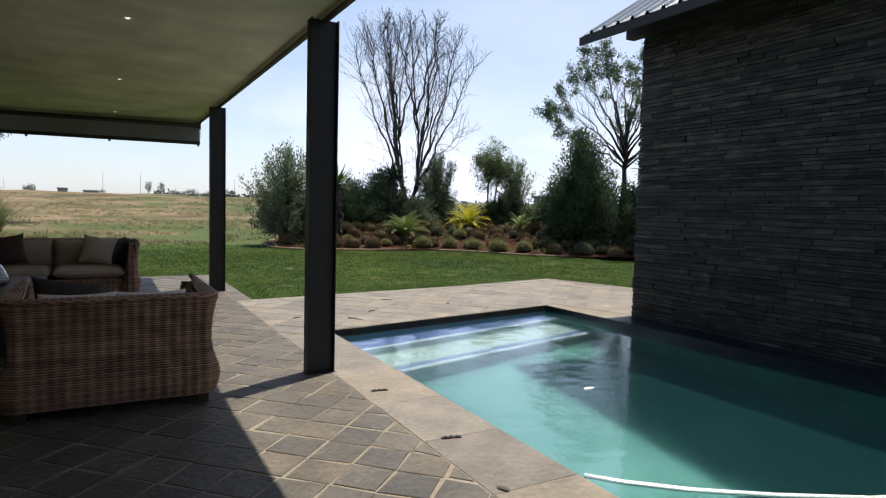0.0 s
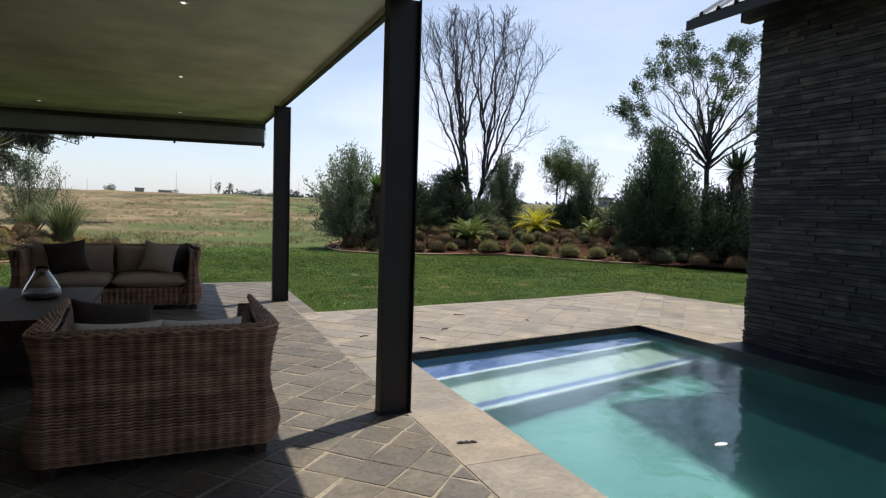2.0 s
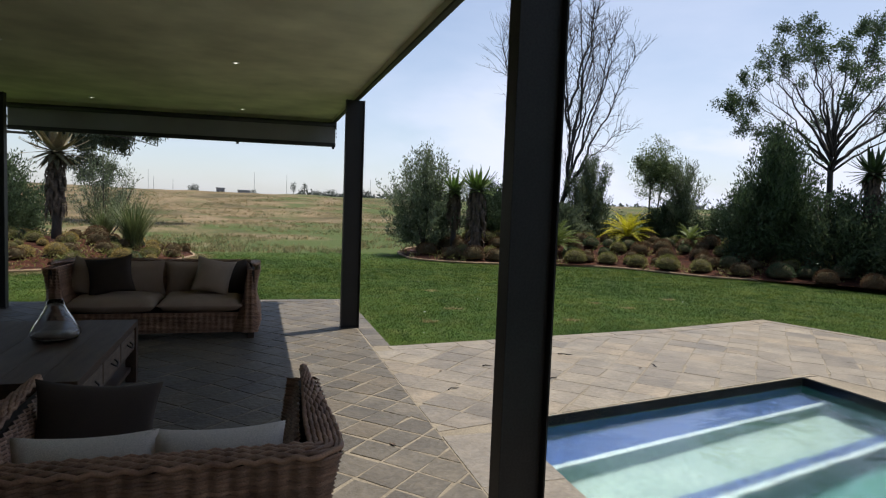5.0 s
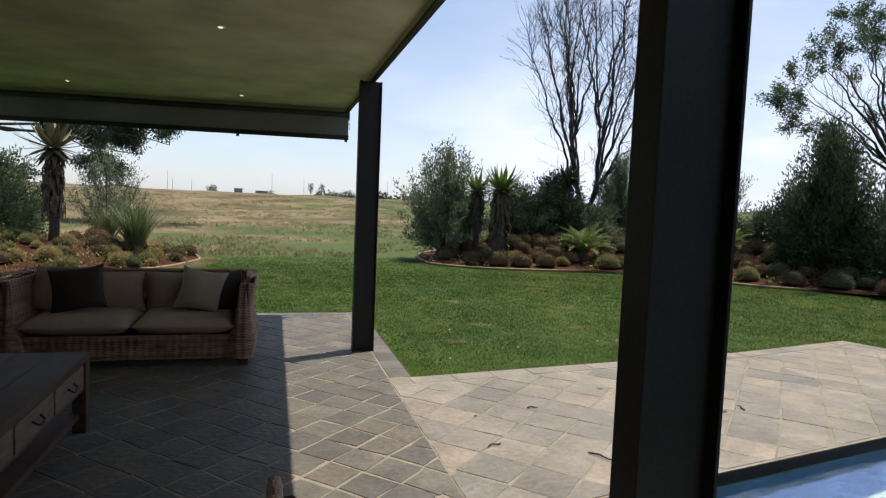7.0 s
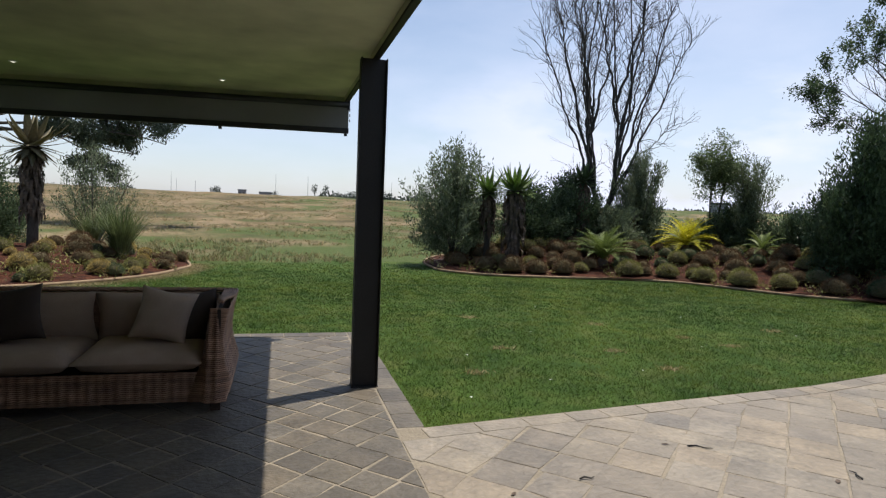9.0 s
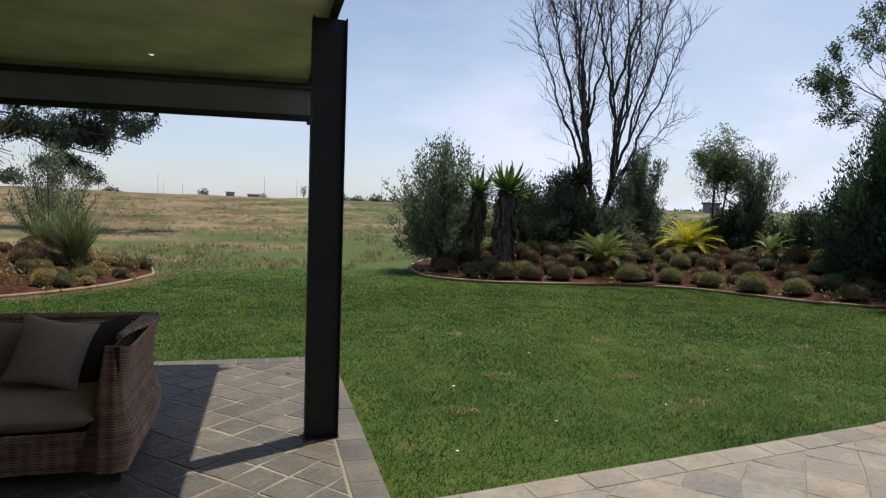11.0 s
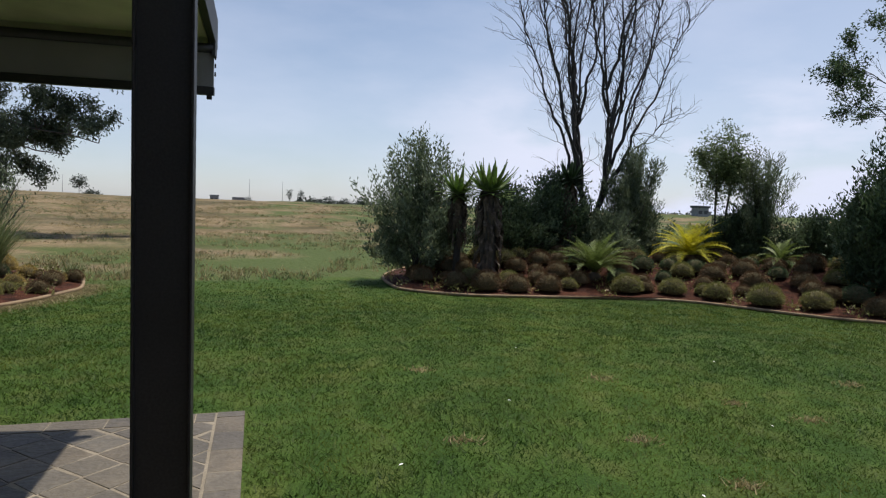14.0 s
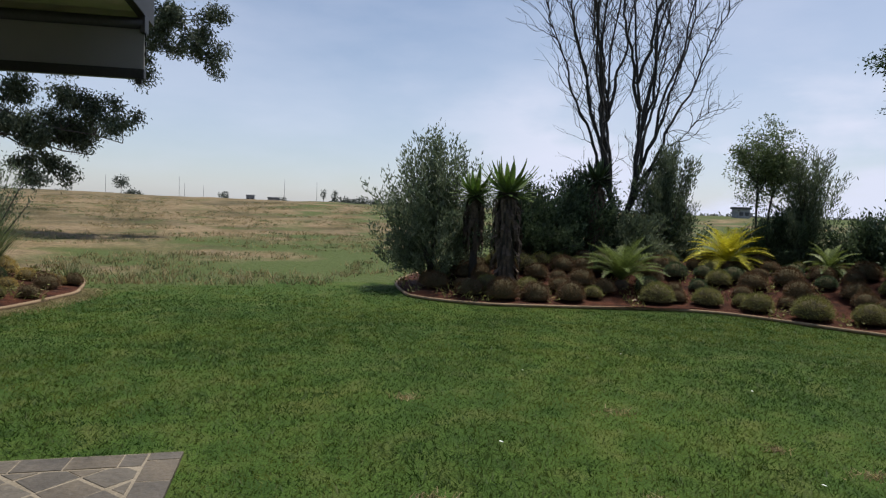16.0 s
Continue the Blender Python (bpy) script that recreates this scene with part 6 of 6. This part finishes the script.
dry_leaf(1.75, -1.05, WATER_Z + 0.006, 0.10, HOSE, "pale leaf floating on the pool", "floating leaf")


def twig(x, y, L, rz):
    t = Tubes(5)
    t.add([Vector((-L / 2, 0, 0.008)), Vector((-L / 6, 0.012, 0.012)), Vector((L / 5, -0.008, 0.010)), Vector((L / 2, 0.014, 0.007))], [0.006, 0.006, 0.005, 0.002])
    ob = part("fallen_twig", t.data("fallen_twig", BARK_DARK))
    ob.matrix_world = pose(x, y, 0, 0, 0, rz)
    tagged(ob, "thin dark fallen twig on the paving", "twig", "fallen twigs")


for x, y, L, rz in ((0.95, 2.05, 0.2, -55), (1.35, 2.5, 0.14, 30), (2.6, 2.75, 0.12, 70), (0.35, 2.35, 0.12, 20), (1.9, 3.3, 0.16, -30), (0.9, 3.0, 0.1, 0)):
    twig(x, y, L, rz)


def slot_cover(x, y, rz):
    e = empty("slot_cover", (x, y, 0.004), rz)
    box("plate", (-0.06, -0.012, -0.004), (0.06, 0.012, 0.004), STEEL, e, 0.002)
    for k in range(3):
        box("rib", (-0.045 + k * 0.035, -0.009, 0.004), (-0.025 + k * 0.035, 0.009, 0.009), STEEL, e, 0.001)
    tagged(e, "small dark metal slot cover let into the pool coping", "drain cover", "slot covers")


slot_cover(0.10, -0.67, -10)
slot_cover(0.12, -1.68, -12)

# ---------- stone cladding ----------
random.seed(40)


def cladding():
    """Stacked ledgestone strips of uneven length, height and depth."""
    z = -0.02
    near, rest_v, rest_f = 0, [], []
    top = 3.62
    while z < top:
        h = random.choice((0.028, 0.035, 0.042, 0.05, 0.06))
        y = WY + random.uniform(0.0, 0.02)
        while y > -8.9:
            L = random.uniform(0.14, 0.55)
            y2 = max(-9.0, y - L)
            out = random.uniform(0.012, 0.032)
            j = [random.uniform(-0.006, 0.006) for _ in range(4)]
            x1 = WX - out
            v = [(WX, y, z), (WX, y2, z), (WX, y2, z + h - 0.003), (WX, y, z + h - 0.003),
                 (x1 + j[0], y - 0.002, z + 0.002), (x1 + j[1], y2 + 0.002, z + 0.002), (x1 + j[2], y2 + 0.002, z + h - 0.005), (x1 + j[3], y - 0.002, z + h - 0.005)]
            f = [(4, 5, 6, 7), (0, 1, 5, 4), (2, 3, 7, 6), (1, 2, 6, 5), (3, 0, 4, 7)]
            if y > -1.6 and 0.2 < z < 2.3 and near < 300:
                near += 1
                part("stone", mesh_of("stone", v, f, LEDGE), wall_east)
            else:
                b = len(rest_v)
                rest_v += v
                rest_f += [tuple(b + q for q in g) for g in f]
            y = y2
        z += h
    ob = part("stone_field", mesh_of("stone_field", rest_v, rest_f, LEDGE_REST), wall_east)
    tagged(ob, kind="stuff")


cladding()

# ---------- paving slabs ----------
random.seed(41)


def slabs():
    near, rest = 0, {True: ([], []), False: ([], [])}
    todo = []
    c45 = math.sqrt(0.5)
    regions = [[(-6.0, -8.0), (-0.06, -8.0), (-0.06, 7.0), (-6.0, 7.0)],
               [(-0.05, 1.46), (4.05, 2.23), (4.05, 4.27), (-0.05, 3.74)],
               [(4.05, 2.23), (4.42, 1.07), (7.3, 1.07), (6.45, 3.4), (5.95, 4.68), (4.05, 4.27)]]
    for reg in regions:
        T = 0.25 if reg is regions[0] else 0.32
        for i in range(-60, 70):
            for j in range(-60, 60):
                u, w = i * T, j * T
                cx, cy = (u - w) * c45, (u + w) * c45
                if not (-6.5 < cx < 8 and -8.5 < cy < 7.6):
                    continue
                jit = [random.uniform(-0.012, 0.012) for _ in range(8)]
                q = T / 2 - (0.008 if reg is regions[0] else 0.0045)
                if cx > -0.1 and random.random() < 0.25:
                    jit = [v * 2.2 for v in jit]
                sq = [(-q + jit[0], -q + jit[1]), (q + jit[2], -q + jit[3]), (q + jit[4], q + jit[5]), (-q + jit[6], q + jit[7])]
                poly = [(cx + (a - b) * c45, cy + (a + b) * c45) for a, b in sq]
                poly = clip_convex(poly, reg)
                if len(poly) >= 3 and poly_area(poly) > 0.004:
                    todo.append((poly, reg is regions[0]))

    def course(a, b, width, length, dark=False, gap=0.010):
        A, B = Vector(a), Vector(b)
        d = (B - A).normalized()
        nrm = Vector((-d.y, d.x))
        s, tot = 0.0, (B - A).length
        while s < tot - 0.06:
            L = min(length * random.uniform(0.85, 1.15), tot - s)
            p, q = A + d * (s + gap / 2), A + d * (s + L - gap / 2)
            todo.append(([tuple(p), tuple(q), tuple(q + nrm * (width - gap)), tuple(p + nrm * (width - gap))], dark))
            s += L
    course((-0.04, 3.98), (-0.04, 7.22), -0.185, 0.30, True)
    course((-6.0, 7.02), (-0.05, 7.02), 0.195, 0.32, True)
    course((-0.05, -8.0), (-0.05, 1.42), -0.50, 0.72)
    course((0.14, 3.77), (4.05, 4.28), 0.19, 0.36)
    course((4.06, 4.29), (6.0, 4.71), 0.19, 0.36)
    course((6.02, 4.70), (6.48, 3.42), 0.13, 0.36)
    for poly, dark in todo:
        n = len(poly)
        if sum(poly[i][0] * poly[(i + 1) % n][1] - poly[(i + 1) % n][0] * poly[i][1] for i in range(n)) < 0:
            poly = poly[::-1]
        cx, cy = sum(p[0] for p in poly) / n, sum(p[1] for p in poly) / n
        v, f = prism_vf(poly, -0.02, random.uniform(-0.0015, 0.0015), 0.004, (random.uniform(-0.003, 0.003), random.uniform(-0.003, 0.003)))
        if -1.25 < cx < 1.6 and -2.6 < cy < 7.3 and near < 300:
            near += 1
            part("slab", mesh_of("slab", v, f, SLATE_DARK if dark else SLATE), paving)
        else:
            RV, RF = rest[dark]
            b = len(RV)
            RV += v
            RF += [tuple(b + q for q in g) for g in f]
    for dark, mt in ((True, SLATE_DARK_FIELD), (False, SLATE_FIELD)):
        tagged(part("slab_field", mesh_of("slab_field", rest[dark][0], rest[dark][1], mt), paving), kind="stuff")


slabs()
